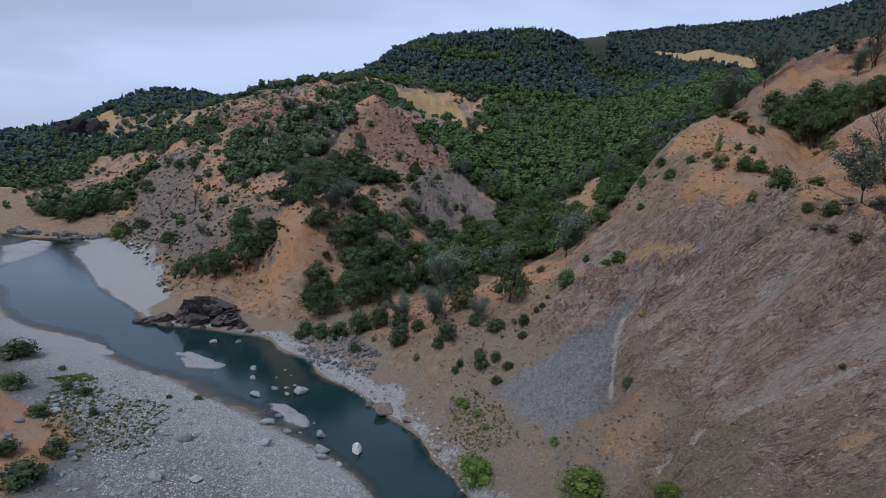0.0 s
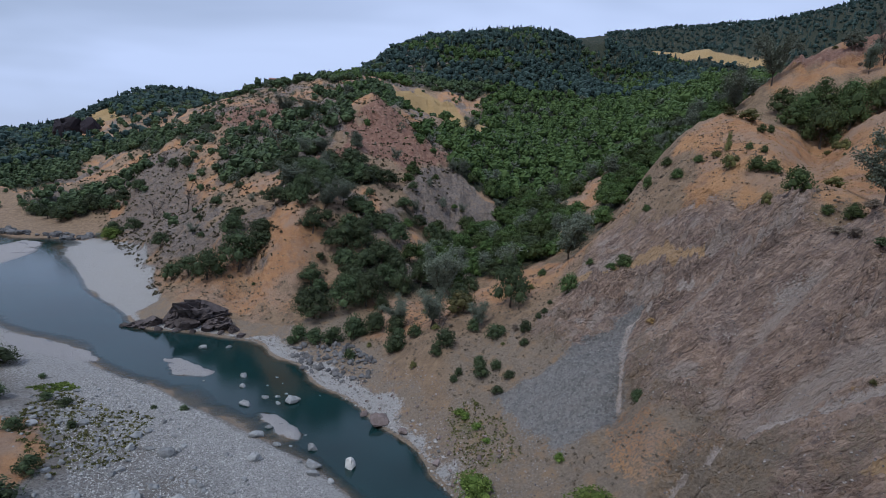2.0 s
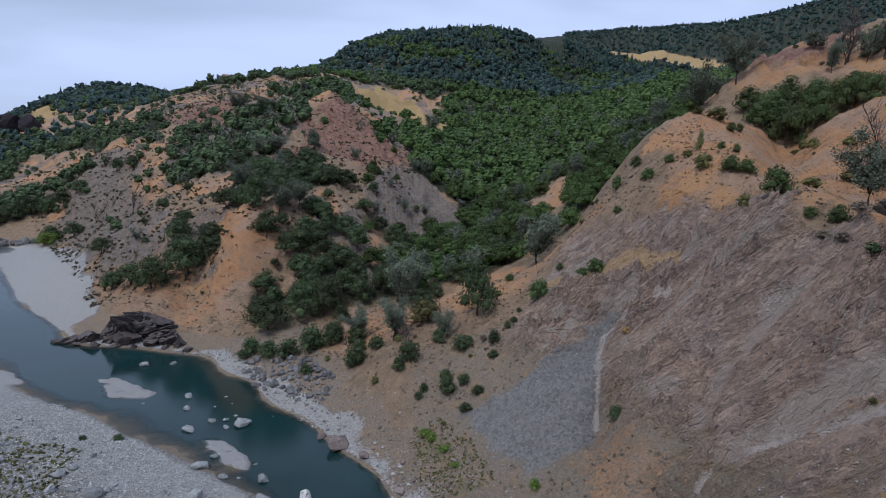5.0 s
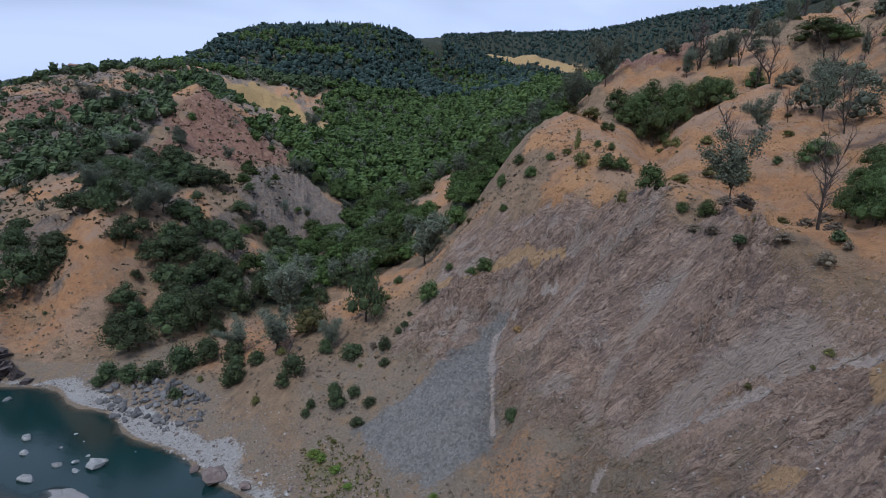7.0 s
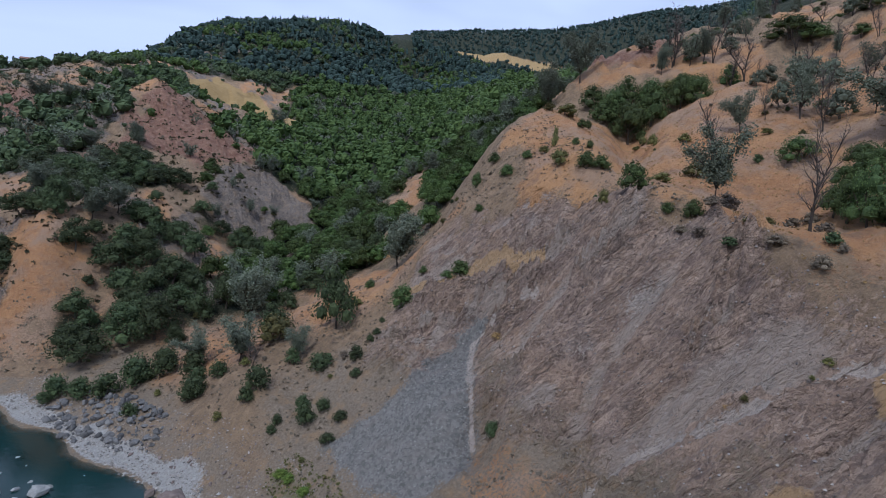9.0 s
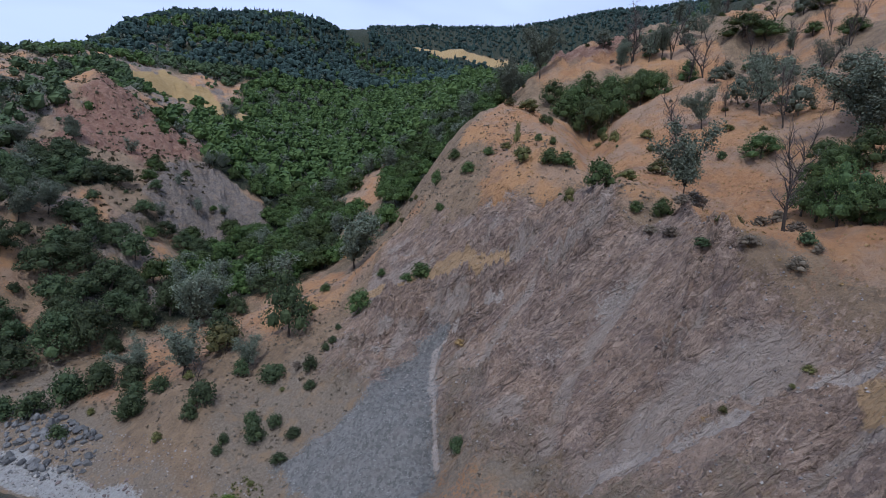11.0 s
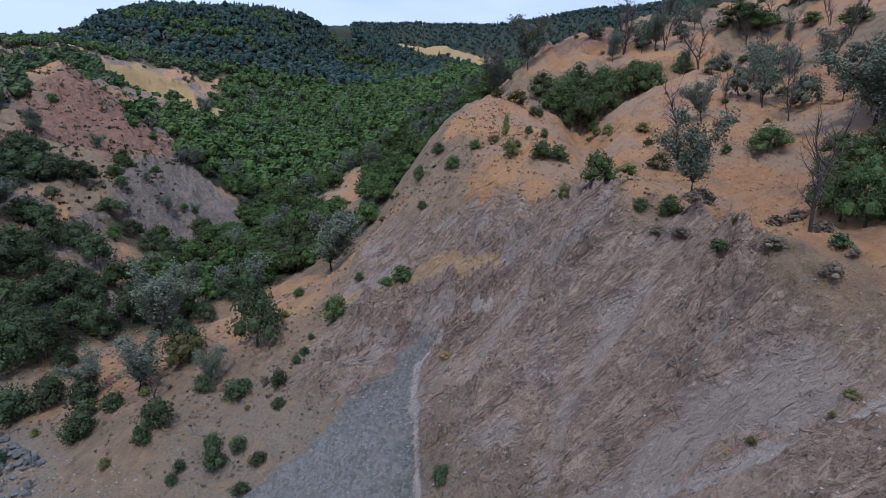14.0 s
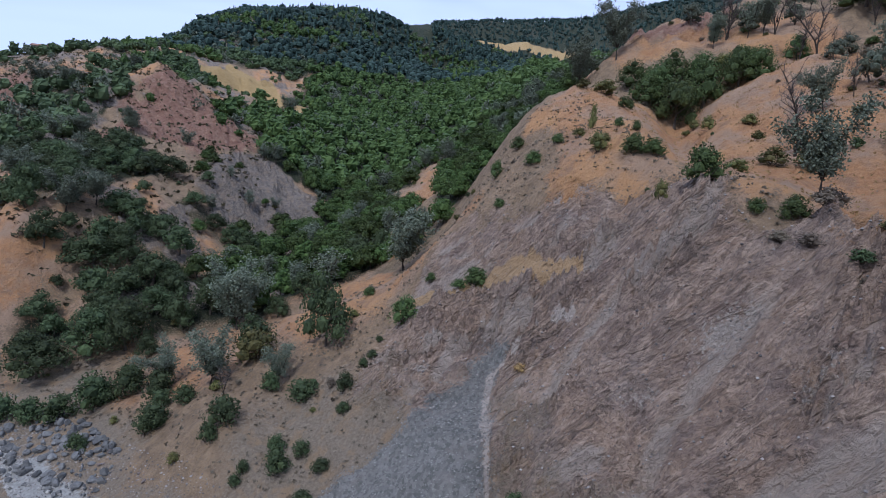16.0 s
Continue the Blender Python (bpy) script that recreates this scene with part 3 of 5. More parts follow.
def covers(x, y, base):
    """How far each cover holds at a place, 0 to 1."""
    r = np.hypot(x, y)
    edge = rough(x / 9, y / 9, 4, 40) * 2.2
    fine = rough(x / 2.2, y / 2.2, 3, 50) * 0.7
    z = {}
    z["slide"] = step(inside(x, y, SLIDE) + 1.1 * edge + fine, -3.0, 3.5)
    z["scree"] = step(inside(x, y, SCREE) + 0.8 * edge + fine, -1.6, 2.0)
    z["chute"] = 0.85 * step(0.75 - from_line(x, y, CHUTE) * (0.9 + 0.3 * grain(x / 3, y / 3, 9)) + 0.3 * fine, 0, 0.7)
    river = np.minimum(from_line(x, y, EAST_SHORE), from_line(x, y, WEST_SHORE))
    west = step(inside(x, y, [(2, -60)] + WEST_SHORE + [(-420, 300), (-420, 150), (-200, 165), (-130, 128), (-84, 96), (-66, 66), (-45, 0), (-40, -60)]), -2, 2)
    z["gravel"] = np.maximum.reduce([west, step(inside(x, y, SPIT) + edge * 0.6, -2, 1.5), step(inside(x, y, FAR_BAR), -4, 2)])
    soil = step(inside(x, y, WEST_SOIL) + 1.2 * edge, -2, 3)
    z["gravel"] = z["gravel"] * (1 - soil)
    shore = np.maximum(step(base + edge, 8.5, 2.5), 0.85 * step(base + 2 * edge, 26, 12) * step(x, -4, 8) * step(y, 130, 108)) * step(r, 235, 200) * (1 - z["gravel"])
    z["bench"] = shore * step(inside(x, y, BENCH_GRASS), 1, -2)
    z["pale"] = 0 * x
    for px, py, long, wide in PALE:
        along, across = (-(x - px) + 0.55 * (y - py)) / 1.14, ((y - py) + 0.55 * (x - px)) / 1.14
        tail = np.where(along > 0, along / long, along / 0.8)
        z["pale"] = np.maximum(z["pale"], np.exp(-tail**2 - (across / (wide * (1 + 0.12 * np.maximum(along, 0)))) ** 2) * (0.75 + 0.5 * fine))
    trail = step(0.65 - from_line(x, y, TRAIL) + 0.35 * fine, -0.3, 0.5)
    z["chute"] = np.maximum(z["chute"], 0.8 * trail)
    z["ledge"] = step(0.85 - from_line(x, y, LEDGE) + 0.25 * fine, -0.2, 0.3)
    z["ledge"] = np.maximum.reduce([z["ledge"]] + [0.8 * step(inside(x, y, o) + 0.8 * fine, -0.5, 0.8) for o in SOIL])
    z["ravine"] = step(from_line(x, y, RAVINE) + 0.6 * fine, 9.0, 0.0) ** 1.6
    z["grass"] = np.maximum.reduce([
        0.95 * soil,
        step(inside(x, y, UPPER_GRASS) + edge * 1.5 + fine, -2.4, 3.2),
        0.66 * step(inside(x, y, MOUTH_GRASS) + edge * 2.2, 0, 6),
        step(inside(x, y, LOW_GRASS) + edge * 2.2, 0.5, 5) * 0.5,
        0.58 * step(inside(x, y, BENCH_GRASS) + edge * 2.2, -1, 4),
        0.9 * step(inside(x, y, LOW_SPUR) + edge * 1.5, -3, 3),
        0.85 * step(inside(x, y, FRONT_SLOPE) + edge * 2.5, -2, 5),
    ])
    up = step(base, 5, 12) * (1 - z["slide"]) * np.maximum(step(y, 118, 135), step(x, 44, 56))
    z["grass"] = np.maximum(z["grass"], up * step(r, 60, 100) * step(rough(x / 24, y / 24, 4, 61) + 0.35 * rough(x / 6, y / 6, 3, 62), -0.30, 0.30) * 0.9)
    z["grass"] = z["grass"] * (1 - 0.8 * z["slide"] * (1 - z["ledge"]) * step(fine, -0.3, 0.5)) * (1 - 0.25 * z["ravine"]) * (1 - z["scree"])
    z["rock"] = np.maximum.reduce([step(inside(x, y, GREY_BLUFF) + edge, -2, 3), 0.9 * step(inside(x, y, WEST_BLUFF) + 4 * edge, -6, 10),
        0.8 * step(rough(x / 21, y / 21, 4, 66) + 0.4 * rough(x / 5, y / 5, 3, 67), 0.22, 0.55) * step(y, 160, 175) * step(x, 30, 10) * step(base, 9, 16)])
    z["red"] = step(inside(x, y, RED_KNOB) + 2 * edge, -5, 5)
    z["red"] = np.maximum(z["red"], 0.8 * step(inside(x, y, RED_BACK) + 3 * edge, -8, 10))
    for k in ("rock", "red"):
        z["grass"] = z["grass"] * (1 - 0.85 * z[k])
    z["red"] = np.maximum(z["red"], 0.8 * step(inside(x, y, [(88, 172), (95, 160), (108, 153), (122, 160), (138, 184), (128, 200), (98, 188)]) + 1.5 * edge, -2, 4))
    z["meadow"] = np.maximum(step(inside(x, y, MEADOW) + edge, -2, 3), step(inside(x, y, TAN_RIDGE) + 4 * edge, -10, 10))
    for o in FAR_MEADOWS:
        z["meadow"] = np.maximum(z["meadow"], step(inside(x, y, o) + 4 * edge, -8, 8))
    z["weeds"] = 0.55 * step(inside(x, y, WEEDS) + edge * 0.9, -1.5, 2.0)
    z["sand"] = np.maximum.reduce([step(inside(x, y, b) + 0.6 * fine, -0.5, 0.8) for b in BARS])
    z["shore"] = np.maximum(step(from_line(x, y, WEST_SHORE) + 0.8 * edge, 4.5, 1.5) * step(base, 0.0, 0.25) * (y > 50), step(inside(x, y, SPIT) + edge, -1, 2))
    z["shore"] = np.maximum(z["shore"], 0.62 * step(from_line(x, y, WEST_SHORE) + 2 * edge, 32, 6) * z["gravel"])
    z["shore"] = np.maximum(z["shore"], 0.8 * step(from_line(x, y, EAST_SHORE) + 1.2 * edge, 6, 1.5) * step(base, 0.0, 0.3) * (y > 50))
    z["river"] = river
    return z


def relief(x, y, base, z):
    """The small relief over the swell of the land."""
    r = np.hypot(x, y)
    far = step(r, 150, 420)
    flat = np.maximum(z["gravel"], step(base, 3.0, -0.5) * (r < 420))
    hill = step(base, 3, 12)
    out = hill * (1 - z["slide"]) * (1.1 * rough(x / 14, y / 14, 4, 5) + 0.3 * rough(x / 2.5, y / 2.5, 3, 15))
    out += hill * far * (4.0 * (creased(x / 75, y / 75, 4, 7) - 0.1) + 2.0 * rough(x / 28, y / 28, 3, 8))
    out += hill * step(r, 150, 200) * 4.2 * (creased(x / 26, y / 26, 5, 31, 0.6) - 0.12)
    # Worn runnels down the slide, strata slanting across it, and broken rock.
    warp = 1.3 * rough(x / 13, y / 11, 5, 21)
    along, across = -0.93 * x + 0.38 * y, 0.38 * x + 0.93 * y
    lie, rise = -0.67 * x + 0.74 * y, 0.74 * x + 0.67 * y
    run = creased(along * 0.05 + 0.2 * warp, across * 0.21 + 0.35 * warp, 4, 22, 0.5)
    strata = creased(lie * 0.13 + 0.3 * warp, rise * 0.50 + 0.45 * warp, 4, 23, 0.6)
    leaves = creased(lie * 0.40 + 0.2 * warp, rise * 1.5 + 0.8 * warp, 3, 37, 0.6)
    broken = creased(lie * 0.8 + 0.3 * rise, rise * 0.9 - 0.3 * lie + 0.5 * warp, 4, 24, 0.62)
    bony = step(rough(along * 0.085, across * 0.11, 4, 33, 0.6) + 0.4 * rough(along * 0.45, across * 0.5, 3, 34), -0.05, 0.6)
    crag = step(inside(x, y, [(31, 117), (40, 106), (46, 100), (44, 93), (37, 96), (36, 100), (29, 106), (22, 106), (20, 112)]), -1, 2)
    bony = np.maximum(bony, 0.9 * crag)
    z["crag"], z["dust"] = bony * z["slide"], step(run + 0.15 * grain(across * 1.2, along * 0.3, 35), 0.10, -0.22) * z["slide"]
    washed = np.maximum.reduce([step(from_line(x, y, o) + 0.6 * rough(x / 2.5, y / 2.5, 3, 39), 1.5, 0.1) for o in GULLIES])
    z["dust"] = np.maximum(z["dust"], washed * z["slide"])
    out -= 0.9 * washed * z["slide"]
    worn = (1 - 0.75 * z["ledge"]) * z["slide"] * (1 - 0.92 * z["scree"]) * (1 - 0.8 * z["chute"])
    out += worn * (2.4 * (run - 0.12) + (1.2 + 1.6 * bony) * (strata - 0.1) + (0.2 + 0.35 * bony) * (leaves - 0.1) + (0.4 + 1.5 * bony) * (broken - 0.1) + (0.15 + 0.30 * bony) * (creased(lie * 2.0, rise * 2.6, 3, 30, 0.6) - 0.1))
    cliff = np.maximum(z["rock"], z["red"])
    out += cliff * (2.8 * (creased(x / 17, y / 17, 5, 26, 0.6) - 0.1) + 1.5 * (creased(x / 5.5, y / 5.5, 3, 38, 0.6) - 0.1))
    out += z["bench"] * (0.35 * (creased(x / 5, y / 5, 4, 27, 0.6) + 0.1))
    out += (1 - hill) * 0.10 * rough(x / 3.5, y / 3.5, 4, 28)
    out -= 0.35 * z["chute"] * (1 - z["scree"])
    out -= 4.2 * z["ravine"]
    out += hill * (1 - far) * (1 - z["slide"]) * 0.5 * (creased(x / 4.5, y / 4.5, 3, 29) - 0.1)
    out += z["sand"] * (0.06 - base) * step(base, 0.1, -0.2)
    out *= np.where(flat > 0.5, np.where(z["sand"] > 0.02, 1, 0.5), 1)
    return out


def ground_height(x, y):
    x, y = np.asarray(x, float), np.asarray(y, float)
    base = swell(x, y)
    return base + relief(x, y, base, covers(x, y, base))


# ---- the ground, one sheet to the horizon ----
def part(name, bm, material, parent=None, label=""):
    """Links a bmesh as one mesh object under a thing."""
    me = bpy.data.meshes.new(name)
    bm.to_mesh(me)
    bm.free()
    me.materials.append(material)
    ob = new(name, me)
    if parent:
        ob.parent = parent
    return tagged(ob, label)


def sheet(name, verts, faces, material, smooth=True):
    me = bpy.data.meshes.new(name)
    me.vertices.add(len(verts))
    me.vertices.foreach_set("co", np.asarray(verts, np.float32).ravel())
    faces = np.asarray(faces, np.int32)
    me.loops.add(faces.size)
    me.loops.foreach_set("vertex_index", faces.ravel())
    me.polygons.add(len(faces))
    me.polygons.foreach_set("loop_start", np.arange(0, faces.size, faces.shape[1], dtype=np.int32))
    me.update(calc_edges=True)
    me.polygons.foreach_set("use_smooth", np.full(len(faces), smooth))
    me.materials.append(material)
    return new(name, me)


CENTRE = (4.0, 12.0)


def build_ground():
    ang = np.radians(np.r_[np.arange(-50, 14, 0.29), np.arange(14, 54, 0.135), np.arange(54, 74, 0.22), np.arange(74, 310, 2.5)])
    rad = np.r_[np.geomspace(3, 36, 26)[:-1], np.geomspace(36, 48, 20)[:-1], np.geomspace(48, 112, 265)[:-1], np.geomspace(112, 150, 60)[:-1], np.geomspace(150, 400, 95)[:-1], np.geomspace(400, 1250, 80)[:-1], np.geomspace(1250, 4800, 30)]
    a, r = np.meshgrid(ang, rad)
    x, y = CENTRE[0] + r * np.sin(a), CENTRE[1] + r * np.cos(a)
    base = swell(x, y)
    z = covers(x, y, base)
    height = base + relief(x, y, base, z)
    n, m = x.shape
    verts = np.stack([x, y, height], -1).reshape(-1, 3)
    i, j = np.meshgrid(np.arange(n - 1), np.arange(m), indexing="ij")
    k = (j + 1) % m
    faces = np.stack([i * m + j, i * m + k, (i + 1) * m + k, (i + 1) * m + j], -1).reshape(-1, 4)[:, ::-1]
    middle = len(verts)
    verts = np.r_[verts, [[*CENTRE, -1.6]]]
    ob = sheet("ground", verts, faces, GROUND)
    fan = bmesh.new()
    fan.from_mesh(ob.data)
    fan.verts.ensure_lookup_table()
    for j in range(m):
        fan.faces.new((fan.verts[j], fan.verts[(j + 1) % m], fan.verts[middle])).smooth = True
    fan.to_mesh(ob.data)
    fan.free()
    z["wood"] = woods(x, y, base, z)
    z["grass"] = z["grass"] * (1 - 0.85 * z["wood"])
    for k in ("slide", "scree", "chute", "gravel", "bench", "grass", "rock", "red", "meadow", "weeds", "sand", "wood", "pale", "shore", "crag", "dust", "ledge"):
        at = ob.data.attributes.new(k, "FLOAT", "POINT")
        at.data.foreach_set("value", np.r_[z[k].ravel(), 0].astype(np.float32))
    broken = (z["slide"] > 0.4) & (z["scree"] < 0.3) | (z["rock"] > 0.4) | (z["red"] > 0.5)
    corner = broken[:-1].ravel()
    soft = np.ones(len(ob.data.polygons), bool)
    soft[: len(corner)] = ~corner
    ob.data.polygons.foreach_set("use_smooth", soft)
    return tagged(ob, "dry grass, grey rock and gravel hillsides above the river", "ground", kind="structure")


def woods(x, y, base, z):
    """How wooded the land is, 0 to 1."""
    r = np.hypot(x, y)
    valley = from_line(x, y, [p[:2] for p in LINES["valley"]])
    w = step(valley + 14 * rough(x / 20, y / 20, 3, 71) - 10 * step(r, 210, 260), 25, 15) * step(y, 150, 172)
    spread = np.clip((r - 180) * 0.12, 0, 400)
    w = np.maximum(w, step(valley - spread + 15 * rough(x / 40, y / 40, 3, 72), 70, 35) * step(r, 240, 300) * step(x + 0.28 * y, 40, 80))
    w = np.maximum(w, step(r, 560, 640) * step(x, -150, -60))
    w = np.maximum(w, step(r, 860, 960))
    w = np.maximum(w, step(inside(x, y, EAST_WOOD) + 5 * rough(x / 20, y / 20, 3, 76), -3, 5))
    bare = np.maximum.reduce([step(inside(x, y, o), -3, 2) for o in (GREY_BLUFF, LOW_SPUR, RED_KNOB, FRONT_SLOPE)])
    w = w * (1 - 0.95 * bare)
    thicket = np.maximum.reduce([step(inside(x, y, o) + 4 * rough(x / 12, y / 12, 3, 73) * step(r, 150, 300), -2, 3) for o in THICKETS])
    w = np.maximum(w, (0.45 + 0.45 * step(r, 200, 250)) * thicket * (1 - 0.6 * z["red"]) * (1 - 0.95 * step(np.maximum(inside(x, y, LOW_SPUR), inside(x, y, GREY_BLUFF)), -2.5, 1)))
    w = np.maximum(w, 0.28 * step(r, 320, 420) * step(x, -40, -90) * step(rough(x / 26, y / 26, 3, 74), 0.0, 0.3) * (1 - 0.8 * z["red"]) * (1 - 0.9 * z["rock"]))
    return w * step(base, 4, 8) * (1 - z["meadow"]) * (1 - z["gravel"])


build_ground()


def build_water():
    ax, ay = np.arange(-430, 34, 1.5), np.arange(-40, 330, 1.5)
    x, y = np.meshgrid(ax, ay)
    h = ground_height(x, y)
    near = inside(x, y, [(30, -40)] + EAST_SHORE + FAR_SHORE + [(-430, 280)] + WEST_SHORE[::-1] + [(-8, -40)]) > -7
    wet = (h < 0.5) & near
    cell = wet[:-1, :-1] | wet[1:, :-1] | wet[:-1, 1:] | wet[1:, 1:]
    i, j = np.nonzero(cell)
    m = len(ax)
    faces = np.stack([i * m + j, i * m + j + 1, (i + 1) * m + j + 1, (i + 1) * m + j], -1)
    used, faces = np.unique(faces, return_inverse=True)
    verts = np.stack([x.ravel()[used], y.ravel()[used], np.zeros(len(used))], -1)
    ob = sheet("water", verts, faces.reshape(-1, 4), WATER)
    at = ob.data.attributes.new("depth", "FLOAT", "POINT")
    at.data.foreach_set("value", np.clip(-h.ravel()[used], 0, 5).astype(np.float32))
    return tagged(ob, "dark teal river water flowing between gravel bars", "river", kind="structure")


build_water()


# ---- plants ----
def leaf_material(name, dark, light, spread=0.35, odd=None):
    s = Shade(name)
    c = s.mix(s.island(), dark, light)
    hue = s.band(s.pick(), 0, 1, -spread, spread)
    lum = s.math("ADD", 1.0, hue)
    n = s.t.nodes.new("ShaderNodeHueSaturation")
    s.put(n.inputs["Color"], c), s.put(n.inputs["Value"], lum)
    s.put(n.inputs["Hue"], s.band(s.pick(), 0, 1, 0.485, 0.515))
    c = n.outputs["Color"]
    if odd:
        c = s.mix(s.band(s.noise(0.5, 3), 0.55, 0.7, 0, 0.8), c, odd)
    s.p.inputs["Subsurface Weight"].default_value = 0.0
    return s.done(c, 0.75)


def bark_material(name, dark, light):
    s = Shade(name)
    grainy = s.noise(3.0, 5, 0.7, ((4.0, 4.0, 0.6), (0, 0, 0)))
    s.bump(grainy, 0.6, 0.05)
    return s.done(s.mix(s.band(grainy, 0.35, 0.7), dark, light), 0.9)


OAK_LEAF = leaf_material("oak_leaf", (0.035, 0.052, 0.025), (0.066, 0.092, 0.040))
UPPER_LEAF = leaf_material("upper_oak_leaf", (0.034, 0.056, 0.020), (0.088, 0.126, 0.042), 0.3)
GREEN_LEAF = leaf_material("valley_leaf", (0.034, 0.058, 0.017), (0.066, 0.100, 0.028), 0.4)
GREY_LEAF = leaf_material("grey_pine_needle", (0.092, 0.112, 0.083), (0.165, 0.190, 0.140), 0.2)
SAGE_LEAF = leaf_material("sage_leaf", (0.058, 0.072, 0.052), (0.125, 0.142, 0.105), 0.25)
OLIVE_LEAF = leaf_material("olive_leaf", (0.050, 0.060, 0.020), (0.150, 0.140, 0.050), 0.35)
DRY_LEAF = leaf_material("dry_twig", (0.090, 0.075, 0.058), (0.200, 0.165, 0.125), 0.3)
BRIGHT_LEAF = leaf_material("willow_leaf", (0.050, 0.085, 0.014), (0.150, 0.205, 0.045), 0.25)
HILL_BRUSH = leaf_material("brush_leaf", (0.035, 0.036, 0.020), (0.110, 0.090, 0.050), 0.2)
GOLD_LEAF = leaf_material("dry_grass_blade", (0.260, 0.170, 0.070), (0.420, 0.300, 0.140), 0.2)
# Shifted towards blue: distance haze painted into the needle colour.
HAZY_FIR_LEAF = leaf_material("haze_tinted_needle", (0.018, 0.037, 0.033), (0.042, 0.075, 0.064), 0.25)
BARK = bark_material("oak_bark", (0.045, 0.036, 0.030), (0.130, 0.105, 0.085))
CHARRED = bark_material("burnt_bark", (0.022, 0.018, 0.016), (0.080, 0.064, 0.055))
TWIG = bark_material("grey_twig", (0.090, 0.074, 0.070), (0.190, 0.160, 0.148))


def sprays(points, outward, size, rng):
    """Small folded leaf sprays, two triangles each, at points; arrays of vertices and triangles."""
    n = len(points)
    side = rng.normal(size=(n, 3))
    nrm = outward + 0.75 * rng.normal(size=(n, 3))
    nrm /= np.linalg.norm(nrm, axis=1)[:, None] + 1e-9
    side -= (side * nrm).sum(1)[:, None] * nrm
    side /= np.linalg.norm(side, axis=1)[:, None] + 1e-9
    along = np.cross(nrm, side)
    s = size * rng.uniform(0.6, 1.35, (n, 1))
    wide = rng.uniform(0.45, 0.95, (n, 1))
    a = points - along * s * 0.6
    b = points + side * s * wide * 0.55 - nrm * s * 0.22
    c = points + along * s * 0.7 + nrm * s * rng.uniform(-0.2, 0.2, (n, 1))
    d = points - side * s * wide * 0.55 - nrm * s * 0.22
    v = np.stack([a, b, c, d], 1).reshape(-1, 3)
    k = np.arange(n)[:, None] * 4
    return v, np.concatenate([k + [0, 1, 2], k + [0, 2, 3]], 1).reshape(-1, 3)


def lump(centre, radii, rng, rings=3, sides=5):
    """A dented closed mass that fills the inside of a clump."""
    v = [centre + np.array([0, 0, -radii[2]])]
    for i in range(1, rings):
        e = math.pi * (i / rings - 0.5)
        for j in range(sides):
            a = 2 * math.pi * (j + 0.5 * (i % 2)) / sides
            k = rng.uniform(0.78, 1.12)
            v.append(centre + radii * k * np.array([math.cos(a) * math.cos(e), math.sin(a) * math.cos(e), math.sin(e)]))
    v.append(centre + np.array([0, 0, radii[2]]))
    t = []
    for j in range(sides):
        k = (j + 1) % sides
        t.append((0, 1 + k, 1 + j))
        for i in range(rings - 2):
            p, q = 1 + i * sides, 1 + (i + 1) * sides
            t += [(p + j, p + k, q + k), (p + j, q + k, q + j)]
        p = 1 + (rings - 2) * sides
        t.append((p + j, p + k, len(v) - 1))
    return np.array(v), np.array(t)


def joined(pieces):
    vs, ts, k = [], [], 0
    for v, t in pieces:
        vs.append(v), ts.append(t + k)
        k += len(v)
    return np.concatenate(vs), np.concatenate(ts)


def crown_mass(rng, lobes, size, per_lobe, core=0.62, flat=0.8, upper=-0.35):
    """A crown of leafy clumps. lobes: rows of centre and radius."""
    out = []
    for x, y, z, r in lobes:
        radii = np.array([r, r, r * flat]) * rng.uniform(0.9, 1.1, 3)
        d = rng.normal(size=(per_lobe * 2, 3))
        d /= np.linalg.norm(d, axis=1)[:, None]
        d = d[d[:, 2] > upper - rng.uniform(0, 0.5, len(d))][:per_lobe]
        swellings = 1 + 0.16 * np.sin(d[:, :1] * 7 + x) * np.sin(d[:, 1:2] * 6 + y) + rng.normal(size=(len(d), 1)) * 0.09
        out.append(sprays(np.array([x, y, z]) + d * radii * swellings, d, size, rng))
        if core:
            out.append(lump(np.array([x, y, z]), radii * core, rng))
    return joined(out)


def limb(path, radii, sides=5):
    """A tapering limb along a path."""
    path = np.array(path, float)
    v, t = [], []
    for i, p in enumerate(path):
        way = path[min(i + 1, len(path) - 1)] - path[max(i - 1, 0)]
        way /= np.linalg.norm(way) + 1e-9
        a = np.cross(way, (0.31, 0.87, 0.13))
        a /= np.linalg.norm(a) + 1e-9
        b = np.cross(way, a)
        for j in range(sides):
            w = 2 * math.pi * j / sides
            v.append(p + radii[i] * (a * math.cos(w) + b * math.sin(w)))
    for i in range(len(path) - 1):
        for j in range(sides):
            k = (j + 1) % sides
            p, q = i * sides, (i + 1) * sides
            t += [(p + j, p + k, q + k), (p + j, q + k, q + j)]
    return np.array(v), np.array(t)


def bough(rng, start, way, length, radius, bend=0.25, steps=4):
    path, p, w = [np.array(start, float)], np.array(start, float), np.array(way, float)
    for _ in range(steps):
        w = w / np.linalg.norm(w) + rng.normal(size=3) * bend
        p = p + w / np.linalg.norm(w) * length / steps
        path.append(p)
    return path, [radius * (1 - 0.75 * i / steps) for i in range(steps + 1)]


def mesh_part(name, pieces, material, parent, label="", smooth=False):
    v, t = joined(pieces) if isinstance(pieces, list) else pieces
    ob = sheet(name, v, t, material, smooth)
    ob.parent = parent
    return tagged(ob, label)


